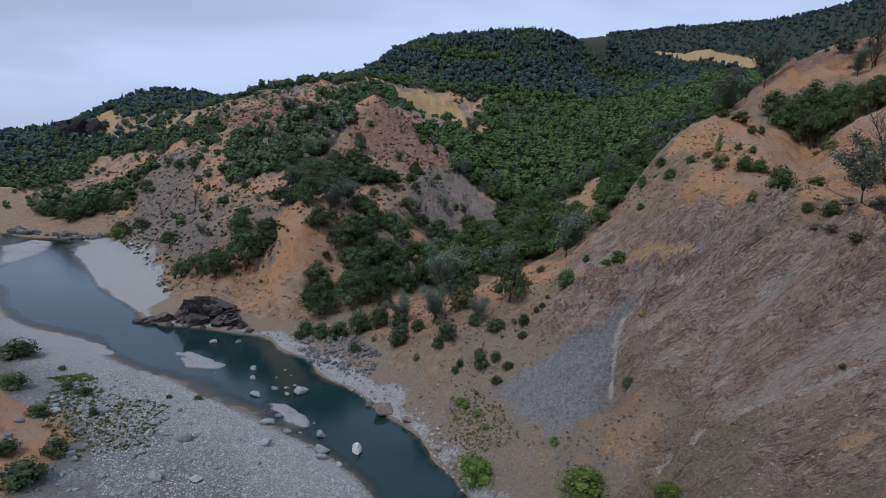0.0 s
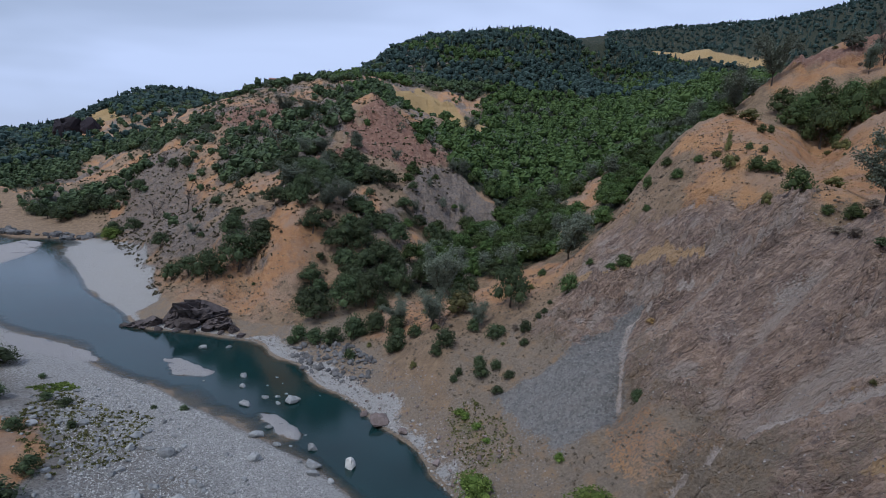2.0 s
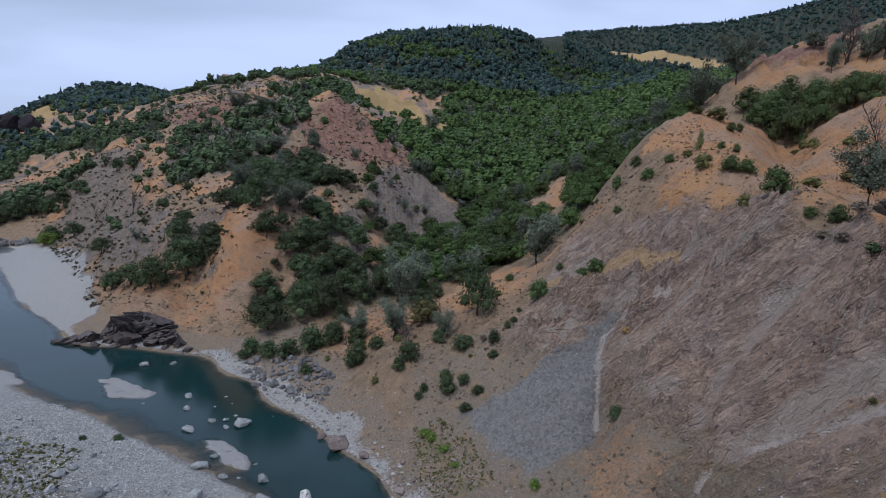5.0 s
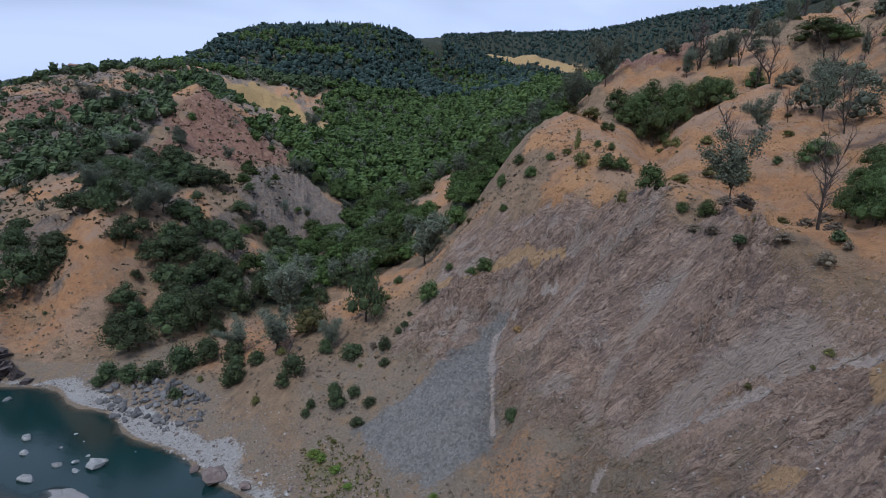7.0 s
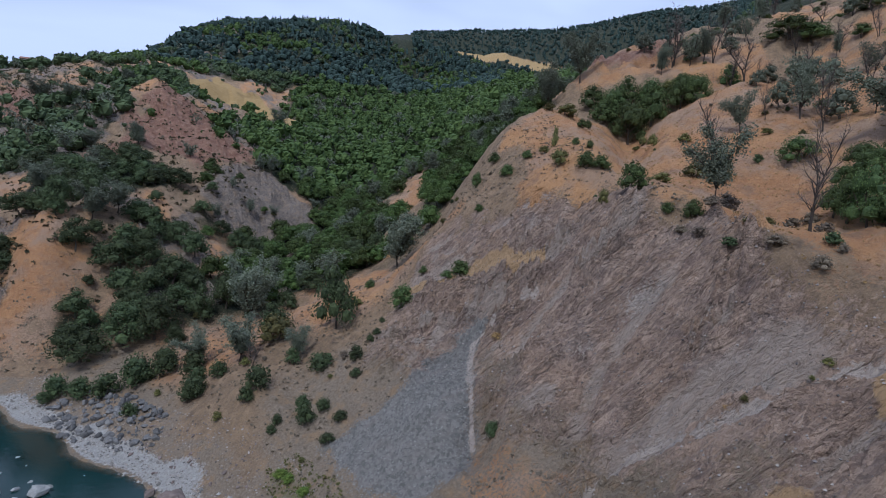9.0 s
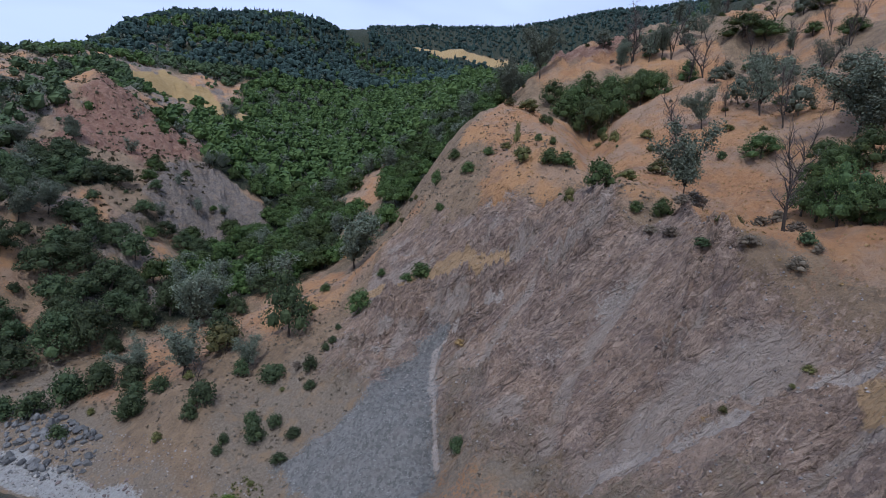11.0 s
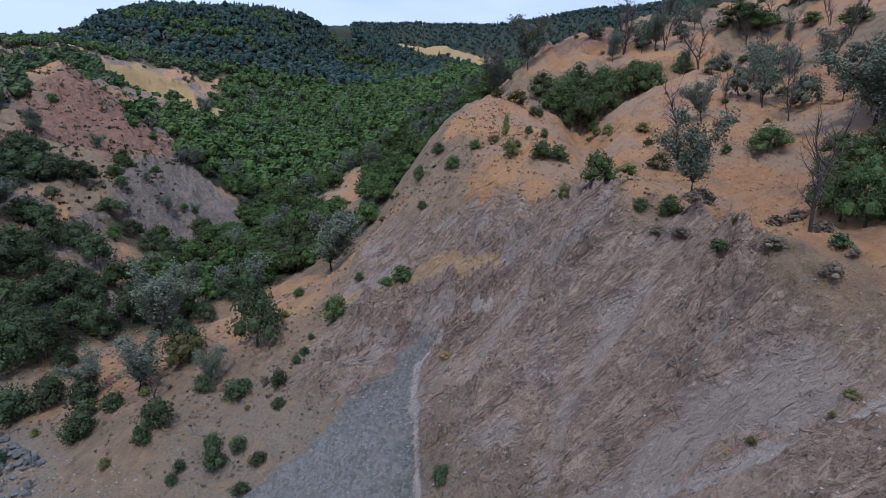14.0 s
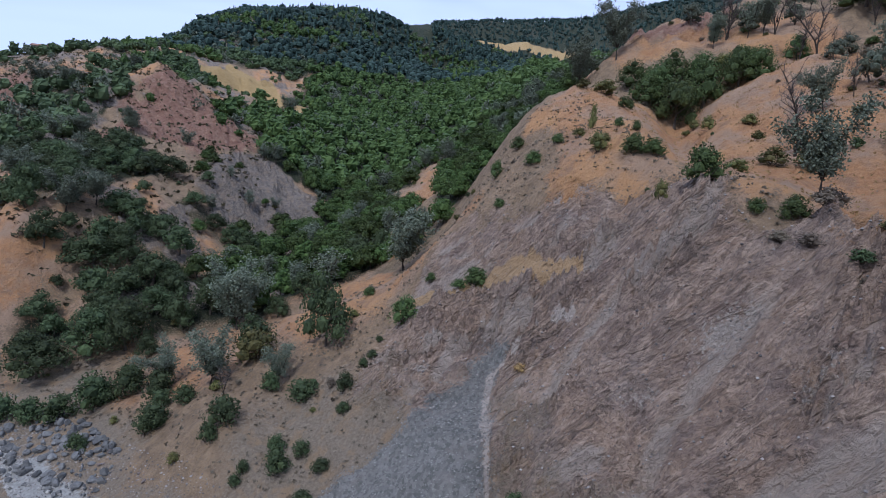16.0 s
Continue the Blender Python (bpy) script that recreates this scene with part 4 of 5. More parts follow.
def dome_lobes(rng, n, w, h, low, r):
    rows = []
    for i in range(n):
        a, k = 2.4 * i + rng.uniform(-0.4, 0.4), math.sqrt((i + 0.5) / n)
        top = low + (h - low) * (1 - 0.75 * k * k) * rng.uniform(0.8, 1.0)
        rr = r * rng.uniform(0.75, 1.2)
        rows.append((math.cos(a) * k * (w / 2 - rr * 0.7), math.sin(a) * k * (w / 2 - rr * 0.7), max(top - rr * 0.8, low), rr))
    return rows


def oak(rng, leaf, count=190, spray=0.29, low=1.6):
    """An oak 8 m high and 8 m wide."""
    tree = new("oak_tree")
    wood = [limb(*bough(rng, (0, 0, -0.4), (rng.normal() * 0.1, rng.normal() * 0.1, 1), 3.4, 0.30, 0.12), 6)]
    top = wood[0][0][-6:].mean(0)
    for i in range(5):
        a = i * 1.26 + rng.uniform(-0.3, 0.3)
        wood.append(limb(*bough(rng, top - (0, 0, rng.uniform(0, 1.4)), (math.cos(a), math.sin(a), 0.9), 3.2, 0.14)))
    mesh_part("trunk", wood, BARK, tree)
    lobes = dome_lobes(rng, 12, 8, 8, low, 1.75)
    mesh_part("crown", crown_mass(rng, lobes, spray, count), leaf, tree)
    return tree


def wood_tree(rng, leaf):
    """A valley tree 7 m high and 7 m wide, as one sees it in a closed wood."""
    tree = new("wood_tree")
    mesh_part("trunk", [limb(*bough(rng, (0, 0, -0.5), (0, 0, 1), 4.0, 0.2, 0.1), 5)], BARK, tree)
    mesh_part("crown", crown_mass(rng, dome_lobes(rng, 8, 7, 7, 1.9, 1.8), 0.46, 85, 0.72), leaf, tree)
    return tree


def bush(rng, leaf, count=110, spray=0.13):
    """A bush 2 m high and 2 m wide, leafy to the ground."""
    plant = new("bush")
    wood = [limb(*bough(rng, (0, 0, -0.2), (math.cos(i * 1.6), math.sin(i * 1.6), 1.4), 1.3, 0.045), 4) for i in range(4)]
    mesh_part("stem", wood, BARK, plant)
    lobes = dome_lobes(rng, 9, 2.0, 2.0, 0.35, 0.52)
    mesh_part("foliage", crown_mass(rng, lobes, spray, count, 0.62, 0.85, -0.8), leaf, plant)
    return plant


def grey_pine(rng, dense=26, needle=0.28):
    """A thin, forked pine 12 m high and 7 m wide with a see-through crown."""
    tree = new("grey_pine")
    lean = rng.normal(size=2) * 0.08
    fork = rng.uniform(1.2, 2.6)
    wood = [limb(*bough(rng, (0, 0, -0.5), (*lean, 1), fork + 0.5, 0.24, 0.06), 6)]
    base = wood[0][0][-6:].mean(0)
    tips, twigs = [], []
    for i in range(4):
        a = i * 1.57 + rng.uniform(-0.5, 0.5)
        path, radii = bough(rng, base, (math.cos(a) * 0.34, math.sin(a) * 0.34, 1), rng.uniform(5.5, 8.0), 0.15, 0.16, 6)
        wood.append(limb(path, radii))
        for p in path[1:]:
            for _ in range(3):
                b = rng.uniform(0, 6.28)
                twig, tr = bough(rng, p, (math.cos(b), math.sin(b), 0.5), rng.uniform(0.9, 2.0), 0.05, 0.3, 3)
                twigs.append(limb(twig, [0.7 * q for q in tr], 3))
                tips += twig[1:]
    mesh_part("trunk", wood, CHARRED, tree)
    tagged(mesh_part("branchwork", twigs, TWIG, tree, "thin grey twigs"), kind="stuff")
    tips = np.array(tips)
    pts = np.repeat(tips, dense, 0) + rng.normal(size=(len(tips) * dense, 3)) * 0.42
    mesh_part("crown", sprays(pts, np.tile((0.0, 0.0, 0.6), (len(pts), 1)), needle, rng), GREY_LEAF, tree)
    return tree


def bare_tree(rng):
    """A leafless, burnt tree 10 m high and 4 m wide."""
    tree = new("bare_tree")
    trunks, twigs = [], []
    for k in range(2):
        path, radii = bough(rng, (0.15 * k, 0, -0.4), (rng.normal() * 0.09, rng.normal() * 0.09, 1), rng.uniform(7.5, 9.5), 0.15 - 0.04 * k, 0.09, 7)
        trunks.append(limb(path, radii, 5))
        for i, p in enumerate(path[2:]):
            for _ in range(3):
                a = rng.uniform(0, 6.28)
                arm, ar = bough(rng, p, (math.cos(a), math.sin(a), 2.0), rng.uniform(1.4, 3.0), 0.06, 0.2, 4)
                trunks.append(limb(arm, ar, 4))
                for q in arm[1:]:
                    for _ in range(2):
                        b = rng.uniform(0, 6.28)
                        twigs.append(limb(*bough(rng, q, (math.cos(b), math.sin(b), 0.8), rng.uniform(0.6, 1.2), 0.026, 0.3, 2), 3))
    mesh_part("trunk", trunks, CHARRED, tree)
    tagged(mesh_part("branchwork", twigs, TWIG, tree, "thin grey leafless twigs"), kind="stuff")
    return tree




# ---- where the trees and bushes stand: x, y, height, width ----
RAVINE_OAKS = [(88, 145.5, 9.2, 9.2), (88.7, 139.8, 13, 10), (94.5, 139.3, 11.5, 9), (100.8, 136.6, 9.5, 9), (103.2, 134.5, 8.6, 8), (92.5, 147, 7.5, 8.5),
    (97.5, 143.5, 7.0, 8), (103.5, 139, 7, 7.5), (84, 144, 6.5, 8)]
OAKS_UPPER = [(85.5, 151.4, 6.9, 8.5), (137.1, 139.5, 7.5, 13.7), (140.2, 135.1, 6.9, 10.5), (114, 135.2, 6.4, 5.8), (84.8, 89.9, 5, 7.1), (69.6, 70, 6.7, 6.0),
    (68, 66.5, 8.5, 5.3), (81.1, 74.9, 6.3, 6.9), (78.2, 77.3, 4.3, 4.2), (157.9, 133.3, 6.3, 9.3), (136.6, 110.9, 5.1, 6.9), (143.5, 124.7, 4.3, 5.7), (66.8, 63.4, 6.4, 6.2), (66.5, 61.2, 5.6, 5.6), (71.5, 73.2, 5.2, 5.0), (82.6, 72.2, 6.0, 6.4), (85, 79.6, 4.6, 5.2)]
GREY_OAKS = [(99.6, 102.7, 9.6, 8.2), (102.2, 109.8, 6.7, 5.5), (102.4, 96.9, 7, 5.9), (101.8, 90.4, 5.6, 5.9), (96.5, 83.2, 9.3, 5.3),
    (118.5, 111.8, 6.7, 5.9), (121.8, 106.7, 5.9, 5.8), (117.2, 97.7, 5.4, 6.3), (117.9, 127.2, 5.4, 4.5), (133.5, 150.9, 6.6, 4.8)]
PINES = [(60.2, 81.2, 11, 6.6), (93, 80.5, 13, 8.5), (91, 77, 10, 7), (89.1, 164.7, 14.6, 8.1), (81, 168, 14, 8), (91.5, 108.5, 8.7, 4.6), (33, 146, 14.5, 10.5),
    (-1.1, 127.5, 9.3, 6.8), (0.3, 159.2, 15.5, 9), (-9.3, 137.4, 8.5, 5.5), (104.2, 148.8, 8.2, 4.4), (113.8, 144.6, 9, 5), (-39.5, 189.8, 11.2, 8.4),
    (-34.3, 194.5, 10, 6.6), (0.9, 157.5, 15, 9.4), (14.6, 377.7, 14.3, 10.5), (-108.3, 375.4, 12.6, 12.4), (-81.3, 328.1, 12.5, 12.2),
    (-81.7, 457.4, 14.2, 13.5), (8.9, 121.6, 6.2, 4.1), (-60, 218.1, 10.9, 8.6), (-59.6, 274.8, 9.3, 8.2), (-41.2, 261.7, 10.1, 7.9)]
BARE_TREES = [(76.2, 98.8, 11.1, 5), (58.6, 66.0, 11.5, 4.6), (109.8, 151.1, 14.8, 6.7), (117, 144.5, 13.3, 5.9), (112.6, 129.2, 11.4, 6.4),
    (97, 108.1, 6.7, 2.3), (96.8, 95.6, 11.6, 3.8), (135.2, 135.4, 9, 4.4), (148.6, 139.7, 7.2, 4.7), (111.4, 132.1, 9.6, 4), (1.3, 122.2, 4.2, 2.7),
    (116.4, 102.1, 7.8, 4.4), (113.9, 94.4, 8.2, 4), (138.5, 126, 8.6, 4.2), (107.8, 149.3, 11.6, 6.1), (-125.8, 279.4, 11.6, 5.7),
    (-152.2, 297.7, 11.1, 5.4), (-177.4, 357.1, 11.1, 5.8)]
BUSHES_SPUR = [(56.3, 107.2, 3.2, 3.7), (58.1, 105.2, 2.7, 3.1), (53, 89.2, 4.4, 4.4), (54.5, 78.8, 2.6, 2.6), (52.6, 81.5, 1.7, 2),
    (27.1, 117.9, 4.5, 4.5), (36.4, 113.4, 3.1, 4.4), (34.5, 115.6, 1.6, 2.6), (32.8, 165.3, 4.3, 4.7), (24.4, 135.3, 1.8, 2.2),
    (31.7, 121.5, 1.7, 1.8), (45.6, 131.3, 3.5, 2.5), (42.2, 120.8, 1.7, 2.1), (45, 157.9, 2.4, 3.1), (48.7, 123.4, 2.6, 3), (52.3, 122.2, 1.8, 2.6),
    (67.4, 127.1, 2.3, 2), (72.5, 132.7, 2.2, 1.9), (58.3, 114.3, 1.6, 1.7), (60.6, 113, 1.8, 1.5), (67, 195.4, 4.3, 3.8), (50.1, 133, 2.5, 2.8)]
BUSHES_SLOPE = [(23.1, 116.9, 1, 1.2), (21.5, 113.4, 1.6, 1.6), (20.1, 112.5, 1.7, 1.4), (17.5, 110.4, 2.7, 2.5), (16.9, 107, 1.9, 2),
    (12.2, 114.6, 3.6, 4.3), (7.9, 119.2, 3.2, 3.1), (8.8, 107.7, 2.9, 2.7), (11.7, 105.5, 2.1, 2.6), (8.8, 103.9, 3.4, 3.4), (13.8, 101.7, 1.6, 2.5),
    (4.9, 106.1, 2, 1.7), (4, 104.8, 1.6, 1.7), (11.5, 98.5, 1.9, 2.2), (2.1, 113.3, 4.5, 4.8), (0.2, 112, 2.9, 2.5), (-9.2, 125, 2.5, 2.6),
    (-8.4, 129.6, 3.5, 3.4), (-4.5, 126.7, 3.3, 3.5), (29.9, 82.6, 2.4, 2.3), (-15.4, 143.2, 4.8, 5.3), (-19.1, 139.5, 4.2, 4.5)]
OLIVE_BUSHES = [(65.9, 77.9, 1.6, 2.6), (54.9, 70.5, 1.3, 2.1), (61.5, 93.7, 2.1, 3.3), (72.1, 98.6, 2.8, 4), (74.8, 95.2, 3.5, 3.9),
    (5.4, 129, 5.7, 7.1), (56.5, 118.9, 4.5, 1.6), (53.6, 111.9, 3.4, 3.8), (54.7, 119.5, 1.8, 2.4), (45.4, 167, 3.7, 6.1), (51.2, 93.8, 2.7, 1.9),
    (45.4, 60.3, 0.9, 0.9), (51.4, 57.1, 0.8, 1.2), (50, 57.4, 0.6, 0.7), (-4, 113.1, 1.7, 1.8), (-15.2, 130.9, 1.3, 1.6), (101.9, 142.7, 3.4, 4.2),
    (84.8, 125.5, 3.3, 2.6), (85.9, 117.3, 2, 2.9), (87.9, 132.9, 2.6, 2.8), (68.8, 135.9, 3.2, 6), (67, 141.1, 2, 3.7)]
GREY_BUSHES = [(55.2, 76.7, 1.5, 3.1), (54.4, 66.5, 1.3, 2.6), (55.5, 61.9, 1.7, 2.1), (52, 78, 1.2, 2), (65.4, 84.3, 3.3, 4.3), (70.6, 75.4, 2, 2.6),
    (58.1, 61.8, 1.2, 1.4), (15.9, 112.8, 1.6, 1.5), (51.9, 69.6, 1.3, 2.1), (52.4, 75.3, 1.4, 2.1)]
OAKS_MOUTH = [(16.1, 125.5, 12.6, 9.2), (27.7, 174.5, 8.5, 9.7), (33.5, 172.4, 7.1, 6.9), (-33.7, 155, 9.3, 11.5), (-25.9, 158, 10.8, 11.5),
    (-19.9, 158.1, 11.7, 10.7), (-38.4, 169.7, 7, 7.7), (-24.2, 164.8, 8.4, 8.2), (-15.7, 166.4, 7, 8.2), (-10.5, 162.2, 8.8, 7.5),
    (-5.2, 165.9, 10, 8.4), (-14.8, 153.6, 5.1, 5), (5.3, 132.6, 6.3, 7.3), (14.6, 162.4, 5.8, 7.1), (8.8, 158, 5.6, 5.5)]
OAKS_FRONT = [(-40.9, 180.4, 9, 8.8), (-30.7, 178.6, 10.9, 12.1), (-18.3, 174.5, 9.1, 10.6), (-24.7, 180, 9.3, 9.4), (-56.8, 182.2, 6, 10),
    (-60.1, 189.2, 4.7, 7.8), (-4, 211, 7.0, 8), (-9, 216, 6.5, 7.5), (-15, 220, 5.6, 6.5), (1, 205, 7.4, 7.5), (-57.8, 197.3, 8.1, 9.5),
    (-46.9, 187.8, 6, 6.5), (-39.5, 241, 9.2, 14.1), (-24.3, 235.7, 8.2, 11.3), (-30.1, 238.6, 7.4, 8.9), (-45.6, 214.8, 7.8, 8.7),
    (-12.8, 232.1, 4.5, 4.8), (-56.1, 225.6, 7.4, 7.2)]
OAKS_WEST = [(-246, 351, 9, 12), (-234, 345, 11, 13), (-226, 348, 12, 13), (-218, 352, 13, 14), (-208, 352, 11, 12), (-197, 348, 10, 11), (-187, 347, 9, 10), (-262, 362, 9, 11), (-240, 360, 10, 12), (-160, 334, 8, 8), (-150, 331, 8, 9), (-64.1, 180.7, 13.5, 14), (-72.4, 176.5, 11.3, 11.1), (-87.2, 183.7, 6.9, 7.1), (-59.3, 185.7, 8.1, 9.8), (-73.1, 202.6, 6.7, 8.2),
    (-70.2, 191.1, 7.9, 8.5), (-80.1, 180.6, 7.5, 9.2), (-108.7, 219.2, 6.8, 8), (-177.2, 303.9, 10.7, 11.1), (-162.9, 297.6, 8.6, 9.1),
    (-18.5, 191.6, 7.9, 9.7), (-29.5, 197, 8.6, 11.2), (-46.7, 189.5, 9.8, 7.7), (-40.2, 194.9, 11.1, 9.9)]
SHORE_BUSHES = [(-34.6, 142.9, 4.6, 4.5), (-30.3, 141.1, 4.6, 5), (-25, 138.2, 5, 5.5), (-20, 138.2, 6.8, 5.8), (-14.9, 138.3, 5.8, 5.3),
    (-9.4, 134.5, 5.1, 5.6), (-8.7, 125, 4.7, 4.8), (-36, 141.1, 2.4, 3.2), (-19.1, 126.7, 3, 2.9)]
BRIGHT_BUSHES = [(6.9, 78.4, 4.9, 6.2), (19.8, 66.5, 3.9, 6.8), (28, 60.9, 2.4, 3.3), (6.1, 95.9, 1, 2), (9.2, 88.2, 0.9, 1.8),
    (18.3, 78.1, 1.5, 1.6), (-175.6, 298.4, 8, 12.1), (5.2, 97.4, 1.2, 2.4), (7.8, 92, 1.2, 2)]
BAR_BUSHES = [(-90.2, 115.7, 4.1, 8.5), (-77.8, 98.5, 3.3, 5.4), (-65.8, 88.4, 2.4, 3.2), (-54.6, 76.5, 3, 3.6), (-53.5, 69, 3.3, 6.3),
    (-61, 75.9, 2.4, 3.9), (-64.6, 98.8, 1.8, 2.6), (-69.1, 100.8, 1.7, 2.5), (-58, 90.8, 1.5, 1.8), (-45.1, 102.4, 1.1, 1.7),
    (-50.2, 101.5, 0.8, 1.4), (-77.1, 110.8, 1.1, 1.8)]


def stand(makers, rows, size, label, category, group, seed, sink=0.0):
    """Sets trees or bushes of a few builds at the rows' places, scaled to the rows' heights and widths."""
    rng = np.random.default_rng(seed)
    models = [make(np.random.default_rng(seed * 17 + k)) for k, make in enumerate(makers)]
    ground = ground_height([r[0] for r in rows], [r[1] for r in rows])
    used = set()
    for k, ((x, y, h, w), g) in enumerate(zip(rows, ground)):
        model = models[k % len(models)]
        sz = h / size[0]
        sw = w / size[1]
        m = Matrix.LocRotScale((x, y, g - sink * h), Euler((rng.normal() * 0.03, rng.normal() * 0.03, rng.uniform(0, 6.28))), (sw * rng.uniform(0.9, 1.1), sw * rng.uniform(0.9, 1.1), sz))
        if k < len(models):
            model.matrix_basis = m
            ob = model
        else:
            ob = copy_thing(model, Matrix())
            ob.matrix_basis = m
        tagged(ob, label, category, group)
        used.add(k % len(models))


oaks = [lambda r: oak(r, OAK_LEAF)] * 3
stand([lambda r: oak(r, UPPER_LEAF, 220, 0.26, 0.9)] * 3, RAVINE_OAKS, (8, 8), "bright green leafy tree in the ravine head", "tree", "green trees in the ravine", 2)
stand([lambda r: oak(r, UPPER_LEAF, 240, 0.24, 0.9)] * 3, OAKS_UPPER, (8, 8), "green evergreen oak on the dry upper slope", "tree", "oaks on the upper slope", 3)
stand([lambda r: grey_pine(r, 16, 0.26), lambda r: oak(r, SAGE_LEAF, 130, 0.28, 1.4), lambda r: oak(r, SAGE_LEAF, 130, 0.28, 1.4)], GREY_OAKS, (8.5, 7.5), "grey-green tree with an open crown on dry grass", "tree", "grey trees on the hilltop", 4)
stand([grey_pine] * 4, PINES, (11, 6.5), "thin grey-green pine with a forked dark trunk", "tree", "grey pines", 5)
stand([bare_tree] * 4, BARE_TREES, (9.5, 4.5), "leafless burnt tree with dark trunk and grey twigs", "tree", "burnt trees", 6)
bushes = [lambda r: bush(r, OAK_LEAF)] * 3
stand([lambda r: bush(r, UPPER_LEAF)] * 3, BUSHES_SPUR, (2.0, 2.0), "round dark green bush on the rocky spur", "bush", "bushes on the spur", 7)
stand(bushes, BUSHES_SLOPE, (2.0, 2.0), "round green bush on the bare grey slope", "bush", "bushes on the slope", 8)
stand([lambda r: bush(r, OLIVE_LEAF, 60)] * 3, OLIVE_BUSHES, (2.0, 2.0), "olive-yellow half-dry bush on dry grass", "bush", "olive bushes", 9)
stand([lambda r: bush(r, DRY_LEAF, 55)] * 2, GREY_BUSHES, (2.0, 2.0), "dry grey brushy bush at the cliff edge", "bush", "grey bushes", 10)
stand([lambda r: bush(r, GOLD_LEAF, 70)], [(36.0, 96.2, 1.1, 1.7), (44.5, 61.3, 0.5, 1.2)], (2.0, 2.0), "golden clump of dry grass on the bare slide", "grass clump", "golden clumps", 21)
stand(oaks, OAKS_MOUTH, (8, 8), "large dark evergreen oak at the valley mouth", "tree", "oaks at the valley mouth", 11)
stand(oaks, OAKS_FRONT, (8, 8), "dark evergreen oak on the orange hillside", "tree", "oaks on the hillside", 12)
stand(oaks, OAKS_WEST, (8, 8), "dark evergreen oak above the river bend", "tree", "oaks above the bend", 13)
stand(bushes, SHORE_BUSHES, (2.0, 2.0), "dense green thicket bush above the river rocks", "bush", "thicket above the river", 14)
stand([lambda r: bush(r, BRIGHT_LEAF, 230, 0.085)] * 2, BRIGHT_BUSHES, (2.0, 2.0), "bright green willow bush near the water", "bush", "willow bushes", 15)
stand(bushes, BAR_BUSHES, (2.0, 2.0), "dark green bush on the gravel bar", "bush", "bushes on the bar", 16)


def hilltop_trees():
    """Slender trees scattered over the upper hill."""
    rng = np.random.default_rng(88)
    x, y = rng.uniform(95, 215, 900), rng.uniform(95, 200, 900)
    k = inside(x, y, [(100, 98), (150, 100), (214, 160), (195, 188), (124, 192), (104, 166), (112, 138)]) > 0
    x, y = x[k], y[k]
    size = rng.uniform(0.7, 1.2, len(x))
    row = lambda a, b, h, w: [(x[i], y[i], h * size[i], w * size[i]) for i in range(a, b)]
    stand([bare_tree] * 3, row(0, 10, 10, 4.4), (9.5, 4.5), "slender leafless grey tree on the hilltop", "tree", "bare trees on the hilltop", 27)
    stand([lambda r: grey_pine(r, 6, 0.42)] * 3, row(16, 25, 9, 5.0), (11, 6.5), "grey-green pine on the hilltop", "tree", "pines on the hilltop", 28)
    stand([lambda r: oak(r, SAGE_LEAF, 60, 0.45)] * 2, row(34, 46, 6, 6), (8, 8), "low grey-green oak on the hilltop", "tree", "low oaks on the hilltop", 29)
    stand([lambda r: bush(r, UPPER_LEAF, 45, 0.22)] * 2, row(46, 72, 2.0, 3.2), (2.0, 2.0), "dark green bush on the hilltop", "bush", "bushes on the hilltop", 30)


hilltop_trees()
stand([lambda r: oak(r, OAK_LEAF)], [(-5, 474, 9, 10)], (8, 8), "lone dark oak standing in the dry meadow", "tree", "", 31)


def wild_bushes():
    """Small bushes scattered over the open slopes."""
    rng = np.random.default_rng(77)
    x, y = rng.uniform(-60, 130, 2600), rng.uniform(60, 240, 2600)
    base = swell(x, y)
    z = covers(x, y, base)
    keep = (base > 5) & (z["scree"] < 0.1) & (rng.uniform(size=len(x)) < 0.075 * (1 - 0.9 * z["slide"]) + 0.004) & (x > -0.6 * y - 20)
    rows = [(a, b, s, s * k) for a, b, s, k in zip(x[keep], y[keep], rng.uniform(0.5, 1.7, keep.sum()), rng.uniform(1.0, 1.6, keep.sum()))]
    third = len(rows) // 3
    stand([lambda r: bush(r, OLIVE_LEAF, 30, 0.26)] * 2, rows[:third], (2.0, 2.0), "small olive bush on the dry hillside", "bush", "small olive bushes", 18)
    stand([lambda r: bush(r, OAK_LEAF, 30, 0.26)] * 2, rows[third : 2 * third], (2.0, 2.0), "small dark green bush on the dry hillside", "bush", "small green bushes", 19)
    stand([lambda r: bush(r, DRY_LEAF, 26, 0.26)] * 2, rows[2 * third :], (2.0, 2.0), "small dry grey-brown bush on the hillside", "bush", "small dry bushes", 20)


wild_bushes()


